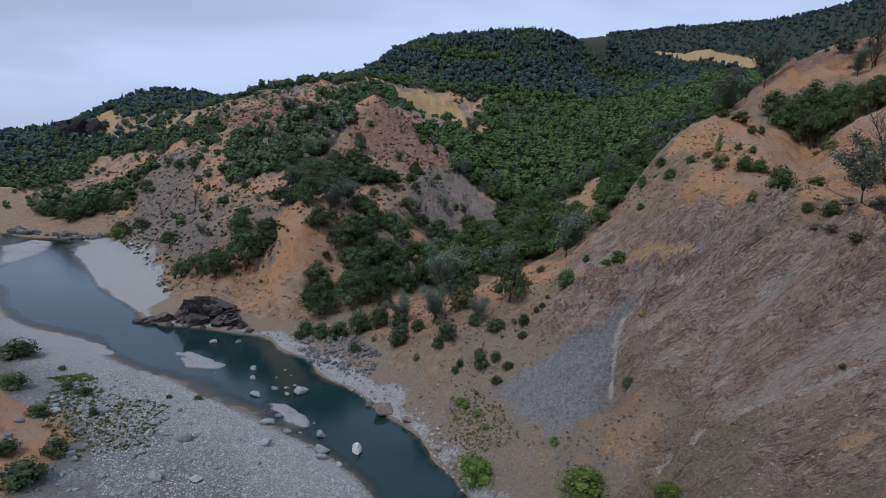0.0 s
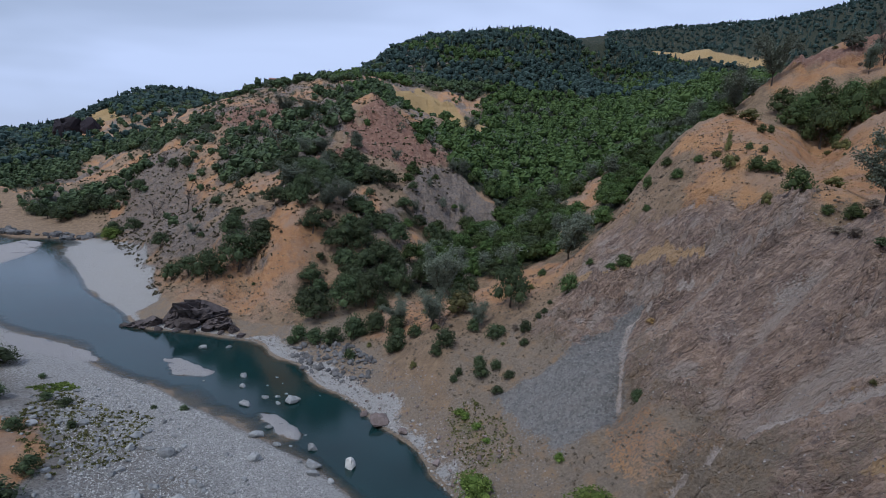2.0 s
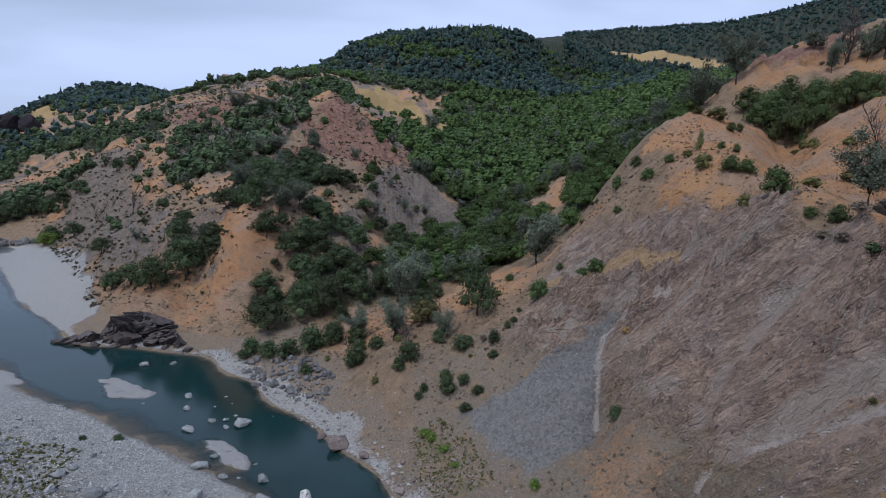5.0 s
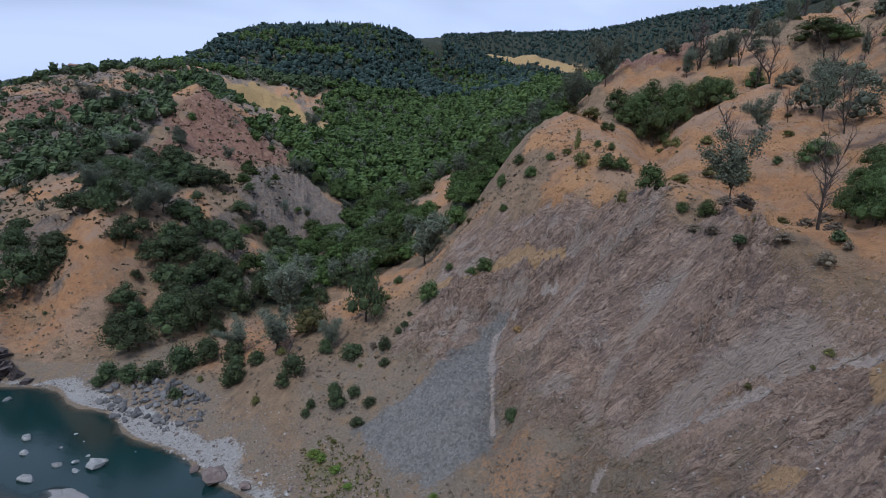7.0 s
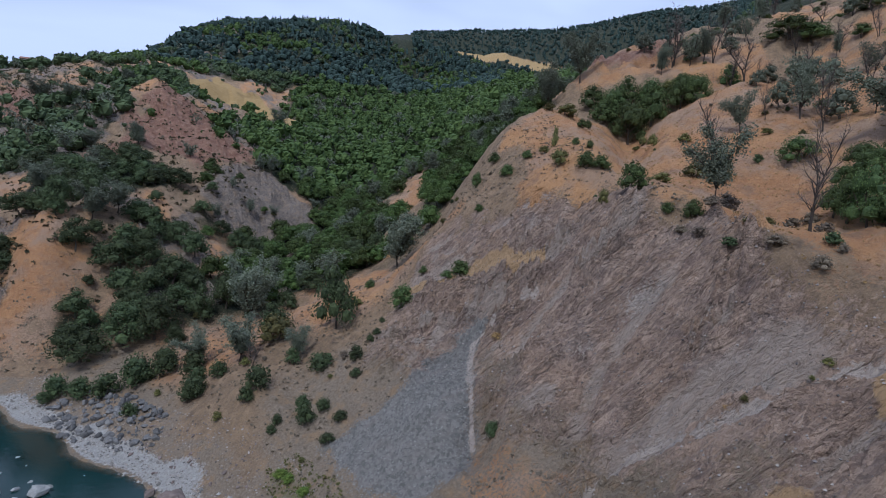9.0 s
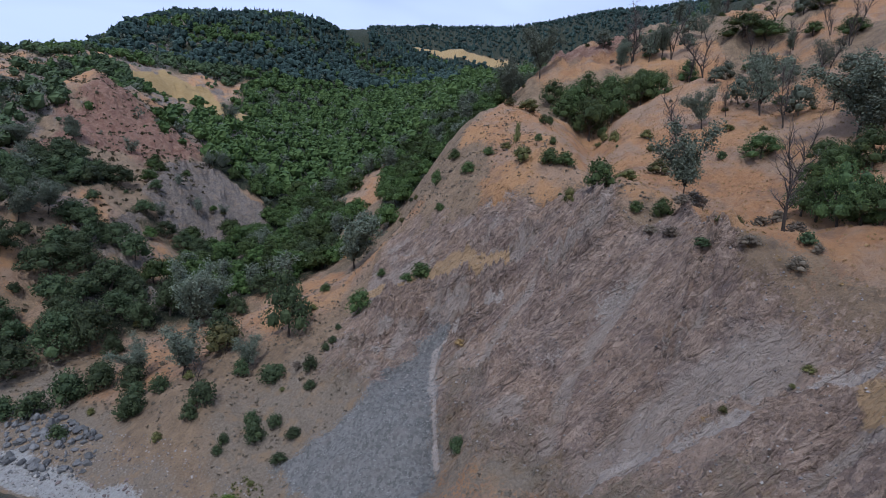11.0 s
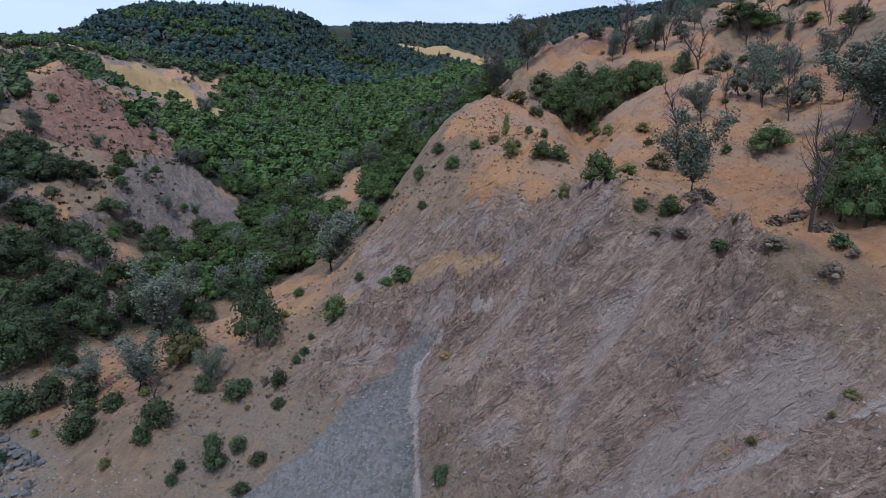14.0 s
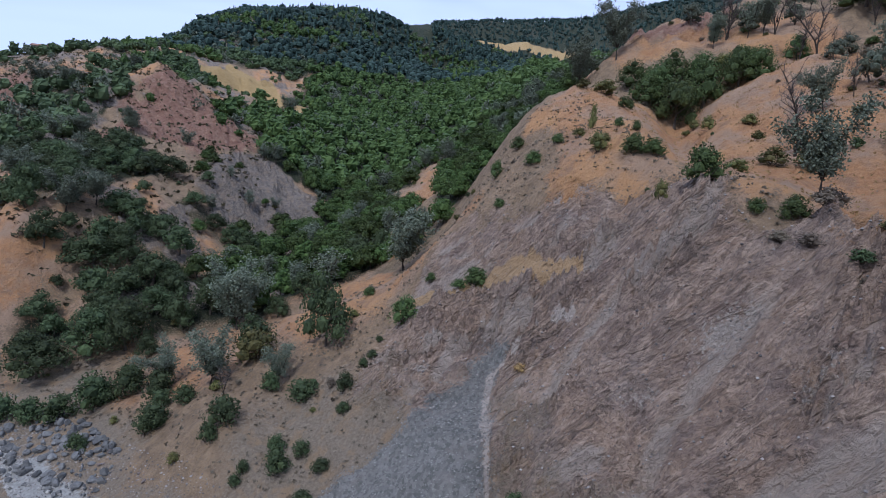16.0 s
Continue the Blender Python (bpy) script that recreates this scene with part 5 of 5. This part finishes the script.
# ---- the woods, too many trees to count ----
def scatter(name, x, y, sizes, model, material, label, category, seed):
    """One object of many trees: each a turned and scaled copy of one of the models' vertices."""
    rng = np.random.default_rng(seed)
    g = ground_height(x, y)
    pieces = []
    for k, (v, t) in enumerate(model):
        s = np.arange(len(x)) % len(model) == k
        n = int(s.sum())
        if not n:
            continue
        a = rng.uniform(0, 6.28, n)
        c, si, sz = np.cos(a)[:, None], np.sin(a)[:, None], sizes[s][:, None]
        sx = sz * rng.uniform(0.85, 1.2, (n, 1))
        px = (v[:, 0] * c - v[:, 1] * si) * sx + x[s][:, None]
        py = (v[:, 0] * si + v[:, 1] * c) * sx + y[s][:, None]
        pz = v[:, 2] * sz * rng.uniform(0.85, 1.25, (n, 1)) + g[s][:, None]
        vv = np.stack([px, py, pz], -1).reshape(-1, 3)
        tt = (t[None] + np.arange(n)[:, None, None] * len(v)).reshape(-1, 3)
        pieces.append((vv, tt))
    v, t = joined(pieces)
    return tagged(sheet(name, v, t, material, False), label, category, kind="stuff")


def fir_shape(rng, tiers=4, per=6, spray=0.40):
    """A pointed fir of unit height."""
    pts, out = [], []
    for i in range(tiers):
        z = 0.12 + 0.86 * i / tiers
        r = 0.23 * (1 - i / tiers) + 0.02
        for j in range(max(3, int(per * (1 - 0.6 * i / tiers)))):
            a = rng.uniform(0, 6.28)
            pts.append((r * math.cos(a) * 0.8, r * math.sin(a) * 0.8, z)), out.append((math.cos(a), math.sin(a), 0.4))
    body = limb([(0, 0, -0.05), (0, 0, 0.3), (0, 0, 0.7), (0, 0, 1.02)], [0.10, 0.15, 0.07, 0.004], 4)
    return joined([sprays(np.array(pts), np.array(out), spray * 0.5, rng), body])


def round_shape(rng, lobes, count, spray, core=0.8):
    rows = dome_lobes(rng, lobes, 1.0, 0.95, 0.25, 0.27)
    stem = limb([(0, 0, -0.1), (0, 0, 0.45)], [0.04, 0.025], 3)
    mass = [lump(np.array([0, 0, 0.47]), np.array([0.40, 0.40, 0.36]) * core, rng, *((3, 5) if lobes < 4 else (4, 6)))] if core else []
    return joined([crown_mass(rng, rows, spray, count, 0), stem] + mass)


def build_woods():
    rng = np.random.default_rng(101)
    spots = []
    for near, far, gap in ((150, 300, 5.2), (300, 560, 6.6), (560, 1150, 8.4), (1150, 2300, 20)):
        rows = []
        for ring in np.arange(near, far, gap):
            k = int(ring * math.radians(118) / gap)
            rows.append((ring + gap * rng.uniform(0, 0.95, k), -48 + 118 * (np.arange(k) + rng.uniform(0.05, 0.95, k)) / k))
        r, a = np.concatenate([q[0] for q in rows]), np.radians(np.concatenate([q[1] for q in rows]))
        spots.append(np.stack([CENTRE[0] + r * np.sin(a), CENTRE[1] + r * np.cos(a), r], -1))
    s = np.concatenate(spots)
    x, y, r = s.T
    base = swell(x, y)
    z = covers(x, y, base)
    w = woods(x, y, base, z)
    # Land that no part of the flight looks onto is left out.
    keep = (rng.uniform(size=len(x)) < w * 0.97 + (0.03 + 0.09 * (x < 10) * (r > 170)) * (base > 12) * (1 - z["meadow"])) & (base > 6) & (x < np.where(r > 900, 1.35 * y, 0.62 * y + 20))
    keep &= ~((r > 1050) & (x < 0.26 * y) & (x > -260)) & ~((y > 720) & (y < 1500) & (x < -200) & (r > 1750)) & ~((x > 250) & (y > 200) & (r < 700))
    # Slopes that fall away to the north stay bare: nothing there is in view.
    away = swell(x * (1 + 9 / r), y * (1 + 9 / r)) - base < -2.2
    keep &= ~(away & (r > 300))
    x, y, r, base, lone = x[keep], y[keep], r[keep], base[keep], w[keep] < 0.3
    kind = rng.uniform(size=len(x))
    patch = rough(x / 60, y / 60, 3, 90)
    valley = from_line(x, y, [p[:2] for p in LINES["valley"]])
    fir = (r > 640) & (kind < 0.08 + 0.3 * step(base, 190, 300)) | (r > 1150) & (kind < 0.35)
    # Round crowns beyond 640 m, picked by distance for the haze-blue leaf colour.
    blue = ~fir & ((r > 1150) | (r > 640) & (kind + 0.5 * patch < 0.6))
    grey = ~fir & ~blue & (kind > 0.93 - 0.12 * (patch > 0.3) - 0.2 * (lone & (r < 640)))
    green = ~fir & ~blue & ~grey & ((valley < 60 + 0.1 * r) | (patch > 0.15)) & (x + 0.28 * y > 40)
    dark = ~fir & ~blue & ~grey & ~green
    close = r < 262
    listed = np.array([q[:2] for q in RAVINE_OAKS + OAKS_UPPER + PINES + OAKS_MOUTH + OAKS_FRONT + OAKS_WEST + SHORE_BUSHES + BUSHES_SLOPE])
    room = np.array([np.hypot(listed[:, 0] - a, listed[:, 1] - b).min() if c < 262 else 99 for a, b, c in zip(x, y, r)]) > 4.2
    x, y, r, base, kind, patch, valley, lone = (q[room] for q in (x, y, r, base, kind, patch, valley, lone))
    fir, blue, grey, green, dark, close = (q[room] for q in (fir, blue, grey, green, dark, close))
    size = rng.uniform(0.7, 1.25, len(x)) * np.where(lone & (r < 640), rng.uniform(0.3, 0.8, len(x)), 1.0) * np.where(r < 560, 0.72, 0.86 + 0.14 * step(r, 700, 900))
    mid = [round_shape(np.random.default_rng(k + 9), 4, 9, 0.22, 0.95) for k in range(5)]
    small = [round_shape(np.random.default_rng(k + 50), 3, 5, 0.32, 1.0) for k in range(5)]
    loose = [round_shape(np.random.default_rng(k + 20), 5, 15, 0.14, 0) for k in range(4)]
    firs = [fir_shape(np.random.default_rng(k + 30)) for k in range(4)]

    for mask, leaf, label, group, seed in (
        (green & close, GREEN_LEAF, "leafy green tree in the wooded side valley", "trees of the side valley", 24),
        (grey & close, None, "thin grey-green pine among green trees", "pines among the woods", 26),
        (dark & close, OAK_LEAF, "dark evergreen oak in a hillside thicket", "trees of the thickets", 25),
    ):
        rows = [(a, b, 8.6 * c, 9.2 * c) for a, b, c in zip(x[mask], y[mask], size[mask])]
        if leaf:
            stand([lambda q: wood_tree(q, leaf)] * 4, rows, (7, 7), label, "tree", group, seed)
        else:
            stand([lambda q: grey_pine(q, 6, 0.42)] * 2, [(a, b, h * 1.4, w) for a, b, h, w in rows], (11, 6.5), label, "tree", group, seed)
    for name, mask, model, m, metres, label in (
        ("green_wood_far", green & ~close, mid, GREEN_LEAF, 10.0, "green broadleaf wood climbing the far valley sides"),
        ("dark_wood_far", dark & ~close, mid, OAK_LEAF, 9.8, "dark oak wood on the far hillsides"),
        ("grey_wood", grey & ~close, loose, GREY_LEAF, 9.0, "grey-green pines scattered through the woods"),
        ("conifer_wood_far", blue, small, HAZY_FIR_LEAF, 11.0, "blue-green forest covering the far mountain and ranges"),
        ("fir_wood", fir, firs, HAZY_FIR_LEAF, 11.5, "dark pointed conifers on the mountain and its skyline"),
    ):
        if mask.any():
            scatter(name, x[mask], y[mask], size[mask] * metres, model, m, label, "woods", 7)


build_woods()


# ---- rocks ----
def stone_material(name, dark, light, pale):
    s = Shade(name)
    mid, fine = s.noise(0.9, 5, 0.65), s.noise(6.0, 5, 0.7)
    c = s.mix(s.band(mid, 0.35, 0.65), dark, light)
    c = s.mix(s.band(fine, 0.55, 0.75, 0, 0.6), c, pale)
    n = s.t.nodes.new("ShaderNodeHueSaturation")
    s.put(n.inputs["Color"], c), s.put(n.inputs["Value"], s.band(s.pick(), 0, 1, 0.75, 1.3))
    s.bump(s.math("ADD", mid, s.math("MULTIPLY", fine, 0.4)), 0.8, 0.2)
    return s.done(n.outputs["Color"], 0.85)


def pebble_material(name, dark, light):
    s = Shade(name)
    return s.done(s.mix(s.island(), dark, light), 0.9)


PALE_STONE = stone_material("pale_boulder", (0.175, 0.185, 0.188), (0.300, 0.310, 0.310), (0.440, 0.450, 0.440))
WHITE_STONE = stone_material("white_boulder", (0.520, 0.520, 0.500), (0.680, 0.680, 0.650), (0.780, 0.780, 0.750))
DARK_STONE = stone_material("dark_rock", (0.085, 0.086, 0.090), (0.180, 0.180, 0.180), (0.300, 0.300, 0.290))
BROWN_STONE = stone_material("brown_rock", (0.150, 0.118, 0.108), (0.240, 0.195, 0.180), (0.340, 0.300, 0.285))
BLUFF_STONE = stone_material("bluff_rock", (0.055, 0.047, 0.047), (0.125, 0.105, 0.102), (0.210, 0.180, 0.172))
FAR_BLUFF = stone_material("purple_bluff_rock", (0.016, 0.013, 0.018), (0.034, 0.028, 0.035), (0.055, 0.046, 0.052))
BAR_PEBBLE = pebble_material("bar_pebble", (0.190, 0.192, 0.190), (0.520, 0.525, 0.510))
SCREE_PEBBLE = pebble_material("scree_pebble", (0.120, 0.120, 0.118), (0.360, 0.355, 0.340))
SLIDE_PEBBLE = pebble_material("slide_pebble", (0.090, 0.082, 0.084), (0.430, 0.390, 0.365))


def rock_shape(rng, rings=6, sides=10, cuts=9):
    """A unit rock with flat broken faces; many cuts make it craggy."""
    v, t = lump(np.zeros(3), np.ones(3), rng, rings, sides)
    if cuts > 12:
        a, b = rng.uniform(0, 50, 2)
        k = creased(v[:, 0] * 2.6 + 1.3 * v[:, 2] + a, v[:, 1] * 2.6 - 1.3 * v[:, 2] + b, 4, 81, 0.65)
        v = v * (0.80 + 0.60 * k[:, None] + 0.03 * rng.normal(size=(len(v), 1)))
    for _ in range(cuts):
        n = rng.normal(size=3)
        n /= np.linalg.norm(n)
        d = rng.uniform(0.5, 0.85)
        over = np.maximum(v @ n - d, 0)
        v = v - over[:, None] * n
    return v, t


def pebble_shape(rng):
    v = np.array([(1, 0, 0), (0, 1, 0), (-1, 0, 0), (0, -1, 0), (0, 0, 1), (0, 0, -1)], float) * rng.uniform(0.6, 1.1, (6, 1))
    t = np.array([(0, 1, 4), (1, 2, 4), (2, 3, 4), (3, 0, 4), (1, 0, 5), (2, 1, 5), (3, 2, 5), (0, 3, 5)])
    return v, t


def rocks(name, rows, material, label, group, seed, flat=0.65, sink=0.3, level=None, category="rock", shape=(6, 10, 9)):
    """Separate rocks: rows of x, y and width."""
    rng = np.random.default_rng(seed)
    shapes = [sheet(name, *rock_shape(np.random.default_rng(seed * 31 + k), *shape), material, False) for k in range(min(6, len(rows)))]
    ground = ground_height([r[0] for r in rows], [r[1] for r in rows])
    for k, ((x, y, w, *more), g) in enumerate(zip(rows, ground)):
        first = shapes[k % len(shapes)]
        ob = first if k < len(shapes) else new(name, first.data)
        sx, sy = w / 2 * rng.uniform(0.95, 1.25), w / 2 * rng.uniform(0.65, 1.0)
        sz = (more[0] if more else w * flat * rng.uniform(0.75, 1.15)) / 2 / (1 - sink / 2)
        base = max(g, level) if level is not None else g
        ob.matrix_basis = Matrix.LocRotScale((x, y, base + sz * (1 - sink) - sz * 0.3), Euler((rng.normal() * 0.15, rng.normal() * 0.15, rng.uniform(0, 6.28))), (sx, sy, sz))
        tagged(ob, label, category, group)


RIVER_STONES = [(-57.5, 139, 2.2), (-51.7, 140.7, 1.9), (-41.2, 121.9, 2.4), (-39.3, 116.3, 2.1), (-35.7, 107.3, 2.8), (-34.6, 117.5, 1), (-33, 111.3, 1.9), (-30.6, 112, 1.7),
                (-27.4, 109.9, 3.5), (-29.8, 108.9, 1.5), (-48.1, 117.8, 0.9), (-28.4, 98.3, 1.6), (-29.3, 94.7, 2.6), (-25.1, 92.3, 1.7), (-22.7, 92.2, 0.8), (-19.1, 91.9, 2.7),
                (-22.7, 114, 0.7), (-29.5, 113.8, 1), (-21.3, 96.3, 0.9), (-19.9, 86.6, 0.9), (-34.1, 122.6, 0.9), (-31.8, 119.3, 0.7), (-26.5, 111.5, 1.4)]
BAR_STONES = [(-26.9, 85.9, 2.4), (-17.5, 86, 3.1), (-16.9, 83.4, 2.1), (-13.9, 81.7, 1.3), (-57.2, 92.2, 2.3), (-46.6, 89.4, 2.4), (-45.9, 91.7, 1.8), (-45.5, 85.6, 2.1), (-40.5, 85.4, 1.9),
              (-39.2, 84.6, 2.7), (-38.1, 72.8, 2.8), (-32.2, 73.2, 2.4), (-53.5, 83.6, 1.3), (-43.8, 78, 1.4), (-49.3, 79.7, 1), (-38.4, 87.6, 1.3), (-48.2, 87.2, 1.1), (-53.6, 71.1, 2.2), (-64.2, 90.7, 2.2)]
OUTCROP = [(-66, 157, 13, 8.5), (-72.5, 156, 9, 5.2), (-59.5, 155.5, 9, 4.2), (-77.5, 154.8, 6.5, 3.4), (-68, 153.6, 7, 3.4), (-62, 153, 6.5, 2.6), (-82, 153.8, 5, 2.2), (-55, 152.5, 5, 2.0),
           (-70, 151.5, 3, 1.6), (-75, 151.5, 3, 1.5), (-85, 153, 2.5, 1.4), (-52, 150, 3, 1.4), (-79.5, 151.8, 2.2, 1.2), (-65.5, 151.2, 2.4, 1.2), (-58, 151, 2.2, 1.1)]

rocks("boulder", RIVER_STONES, PALE_STONE, "pale grey-green boulder standing in shallow river water", "boulders in the river", 40, 0.6, 0.3, -0.25, "boulder")
rocks("white_boulder", [(-11.9, 86.8, 2.3, 2.4)], WHITE_STONE, "white boulder standing alone in the river", "", 41, 0.9, 0.2, -0.3, "boulder")
rocks("boulder", BAR_STONES, PALE_STONE, "weathered pale boulder on the gravel bar", "boulders on the bar", 42, 0.55, 0.3, None, "boulder")
rocks("outcrop_rock", OUTCROP, BLUFF_STONE, "dark jagged rock outcrop at the water's edge", "outcrop at the bend", 43, 0.6, 0.4, -0.3, "rock", (22, 34, 13))
rng = np.random.default_rng(47)
far_rocks = [(-252 + 64 * t + rng.normal() * 3, 316 - 9 * t + rng.normal() * 3.0, rng.uniform(2.0, 6.5)) for t in rng.uniform(0, 1, 46)]
rocks("shore_rock", far_rocks, DARK_STONE, "dark rock on the far river shore", "rocks on the far shore", 53, 0.6, 0.4, -0.2)
rocks("shore_rock", [(-9.3, 102.2, 5.5, 2.6), (-12.5, 106, 2.2, 1.2), (1.5, 88, 2, 1.0), (-4.5, 98.5, 2.4, 1.2)], BROWN_STONE, "pinkish brown flat rock on the east shore", "shore rocks", 44, 0.5, 0.4, -0.2)


def within_outline(outline, n, seed):
    rng = np.random.default_rng(seed)
    o = np.array(outline)
    x, y = rng.uniform(o[:, 0].min(), o[:, 0].max(), n * 5), rng.uniform(o[:, 1].min(), o[:, 1].max(), n * 5)
    k = inside(x, y, outline) > 0
    return x[k][:n], y[k][:n], rng


x, y, rng = within_outline(RUBBLE, 280, 45)
rocks("rubble_rock", list(zip(x, y, 0.4 + 1.5 * rng.uniform(size=len(x)) ** 2)), DARK_STONE, "dark angular rock in the rubble below the slope", "rubble at the shore", 46, 0.7, 0.25)
x, y, rng = within_outline([(-30, 66), (-24, 80), (-40, 96), (-60, 108), (-75, 108), (-72, 92), (-60, 68)], 210, 47)
rocks("bar_rock", list(zip(x, y, 0.35 + 1.2 * rng.uniform(size=len(x)) ** 2)), PALE_STONE, "grey rock lying on the gravel bar", "rocks on the bar", 48, 0.6, 0.25)
x, y, rng = within_outline([(5, 78), (0, 96), (-10, 106), (-22, 122), (-14, 124), (2, 104), (12, 84)], 90, 49)
rocks("bank_rock", list(zip(x, y, 0.3 + 0.8 * rng.uniform(size=len(x)) ** 2)), BROWN_STONE, "brown-grey rock on the stony east bank", "rocks on the bank", 50, 0.6, 0.25)


def stones(name, outline, n, lo, hi, material, label, seed):
    """Loose stones past counting, one object."""
    x, y, rng = within_outline(outline, n, seed)
    shapes = [pebble_shape(np.random.default_rng(seed + k)) for k in range(6)]
    g = ground_height(x, y)
    size = lo + (hi - lo) * rng.uniform(size=len(x)) ** 3
    pieces = []
    for k, (v, t) in enumerate(shapes):
        s = np.arange(len(x)) % 6 == k
        m = int(s.sum())
        a = rng.uniform(0, 6.28, (m, 1))
        px = (v[:, 0] * np.cos(a) - v[:, 1] * np.sin(a)) * size[s][:, None] / 2 + x[s][:, None]
        py = (v[:, 0] * np.sin(a) + v[:, 1] * np.cos(a)) * size[s][:, None] / 2 * 0.8 + y[s][:, None]
        pz = v[:, 2] * size[s][:, None] * 0.35 + g[s][:, None] + size[s][:, None] * 0.12
        pieces.append((np.stack([px, py, pz], -1).reshape(-1, 3), (t[None] + np.arange(m)[:, None, None] * 6).reshape(-1, 3)))
    v, t = joined(pieces)
    tagged(sheet(name, v, t, material, False), label, "stones", kind="stuff")


stones("bar_gravel", [(-14, 62), (-9, 74), (-21, 86), (-34, 96.5), (-47, 106), (-62, 116), (-71, 117), (-66, 98), (-53, 82), (-40, 64)], 24000, 0.13, 0.48, BAR_PEBBLE, "grey river cobbles covering the gravel bar", 60)
stones("scree_stones", SCREE, 6000, 0.10, 0.34, SCREE_PEBBLE, "loose blue-grey stones of the scree fan", 61)
stones("slide_stones", SLIDE, 9000, 0.10, 0.50, SLIDE_PEBBLE, "loose broken stones on the rock slide", 62)
stones("bank_stones", [(8, 74), (0, 92), (-30, 128), (-46, 148), (-40, 156), (-10, 122), (8, 98), (20, 72)], 5000, 0.12, 0.5, SLIDE_PEBBLE, "loose grey stones on the east bank", 63)


def along_shore(name, line, n, lo, hi, seed, side, wide, material, label):
    """Stones heaped in a strip along a shoreline."""
    strip = line + [(x + side * wide * 0.72, y + side * wide * 0.72) for x, y in line[::-1]]
    stones(name, strip, n, lo, hi, material, label, seed)


RIM_PEBBLE = pebble_material("rim_pebble", (0.130, 0.126, 0.120), (0.420, 0.405, 0.385))
along_shore("shore_stones", EAST_SHORE[3:14], 2600, 0.15, 1.1, 64, 1, 3.6, RIM_PEBBLE, "pale stones lining the east shore of the river")


def tufts(name, outline, n, material, label, seed, size=0.5):
    x, y, rng = within_outline(outline, n, seed)
    base = swell(x, y)
    z = covers(x, y, base)
    k = (z["scree"] < 0.2) & (z["chute"] < 0.3) & (z["slide"] < 0.5 + 0.5 * (rng.uniform(size=len(x)) < 0.12)) & (base > 0.4)
    x, y = x[k], y[k]
    g = base[k] + relief(x, y, base[k], {a: b[k] for a, b in z.items()})
    pts = np.repeat(np.stack([x, y, g + 0.1], -1), 4, 0) + rng.normal(size=(len(x) * 4, 3)) * (size * 0.4, size * 0.4, size * 0.12)
    tagged(sheet(name, *sprays(pts, rng.normal(size=(len(pts), 3)) + (0, 0, 0.3), size, rng), material, False), label, "grass", kind="stuff")


tufts("dry_grass", UPPER_GRASS, 2500, GOLD_LEAF, "tufts of dry golden grass on the upper slope", 70, 0.24)
tufts("slope_brush", [(66, 140), (60, 100), (50, 60), (20, 70), (0, 110), (-40, 160), (-20, 170), (40, 140)], 2600, DRY_LEAF, "low dry brush on the open slopes", 71, 0.35)
tufts("hill_brush", [(-30, 172), (-90, 176), (-190, 320), (-280, 420), (-200, 600), (-60, 520), (10, 300), (0, 240)], 9500, HILL_BRUSH, "low dark brush on the far hillsides", 75, 0.95)
tufts("bank_brush", BENCH_GRASS, 420, DRY_LEAF, "low brown brush on the orange bank", 76, 0.5)
tufts("green_weeds", [(3, 100), (8, 99), (13, 88), (14, 82), (6, 84), (3, 92)], 420, OLIVE_LEAF, "green weeds beside the scree foot", 72, 0.28)
tufts("bar_weeds", [(-44, 82), (-48, 98), (-58, 100), (-75, 108), (-66, 88), (-52, 76)], 700, OLIVE_LEAF, "olive weeds between stones on the bar", 73, 0.4)
tufts("bar_grass", [(-76, 105), (-71, 104), (-67, 107), (-72, 110)], 250, BRIGHT_LEAF, "bright green grass patch on the bar", 74, 0.4)


# A dark rock bluff and a small house on the far ridges.
rocks("dark_bluff", [(-462, 706, 36, 32), (-486, 716, 34, 28), (-442, 704, 28, 24), (-472, 700, 26, 22)], FAR_BLUFF, "dark bare rock bluff rising above far woods", "far bluff", 52, 0.8, 0.2, None, "rock", (11, 18, 14))


def house_at(x, y, turn):
    def block(lo, hi):
        bm = bmesh.new()
        bmesh.ops.create_cube(bm, size=1.0)
        for v in bm.verts:
            v.co = Vector([lo[i] + (v.co[i] + 0.5) * (hi[i] - lo[i]) for i in range(3)])
        bmesh.ops.bevel(bm, geom=list(bm.edges), offset=0.04, segments=1, affect="EDGES")
        return bm

    wall, tile, glass = Shade("house_wall"), Shade("house_roof"), Shade("house_window")
    wall_m = wall.done(wall.mix(wall.noise(1.0), (0.30, 0.24, 0.19), (0.40, 0.33, 0.27)), 0.85)
    tile_m = tile.done(tile.mix(tile.noise(2.0), (0.20, 0.11, 0.085), (0.28, 0.17, 0.13)), 0.8)
    glass_m = glass.done((0.02, 0.025, 0.03), 0.08)
    home = tagged(new("house"), "small brown house with a low reddish roof among trees", "house")
    g = float(ground_height([x], [y])[0])
    home.matrix_basis = pose(x, y, g + 0.8, 0, 0, turn)
    part("wall", block((-7, -4, -1.5), (7, 4, 3.4)), wall_m, home)
    bm = bmesh.new()
    pts = [bm.verts.new(p) for p in ((-7.8, -4.9, 3.3), (7.8, -4.9, 3.3), (7.8, 4.9, 3.3), (-7.8, 4.9, 3.3), (-7.0, 0, 5.4), (7.0, 0, 5.4))]
    for f in ((0, 1, 5, 4), (1, 2, 5), (2, 3, 4, 5), (3, 0, 4), (3, 2, 1, 0)):
        bm.faces.new([pts[i] for i in f])
    part("roof", bm, tile_m, home, "low reddish tiled roof")
    for k in range(4):
        part("window", block((-5.4 + 3.0 * k, -4.06, 1.0), (-3.8 + 3.0 * k, -3.9, 2.3)), glass_m, home)


house_at(-178, 588, 12)
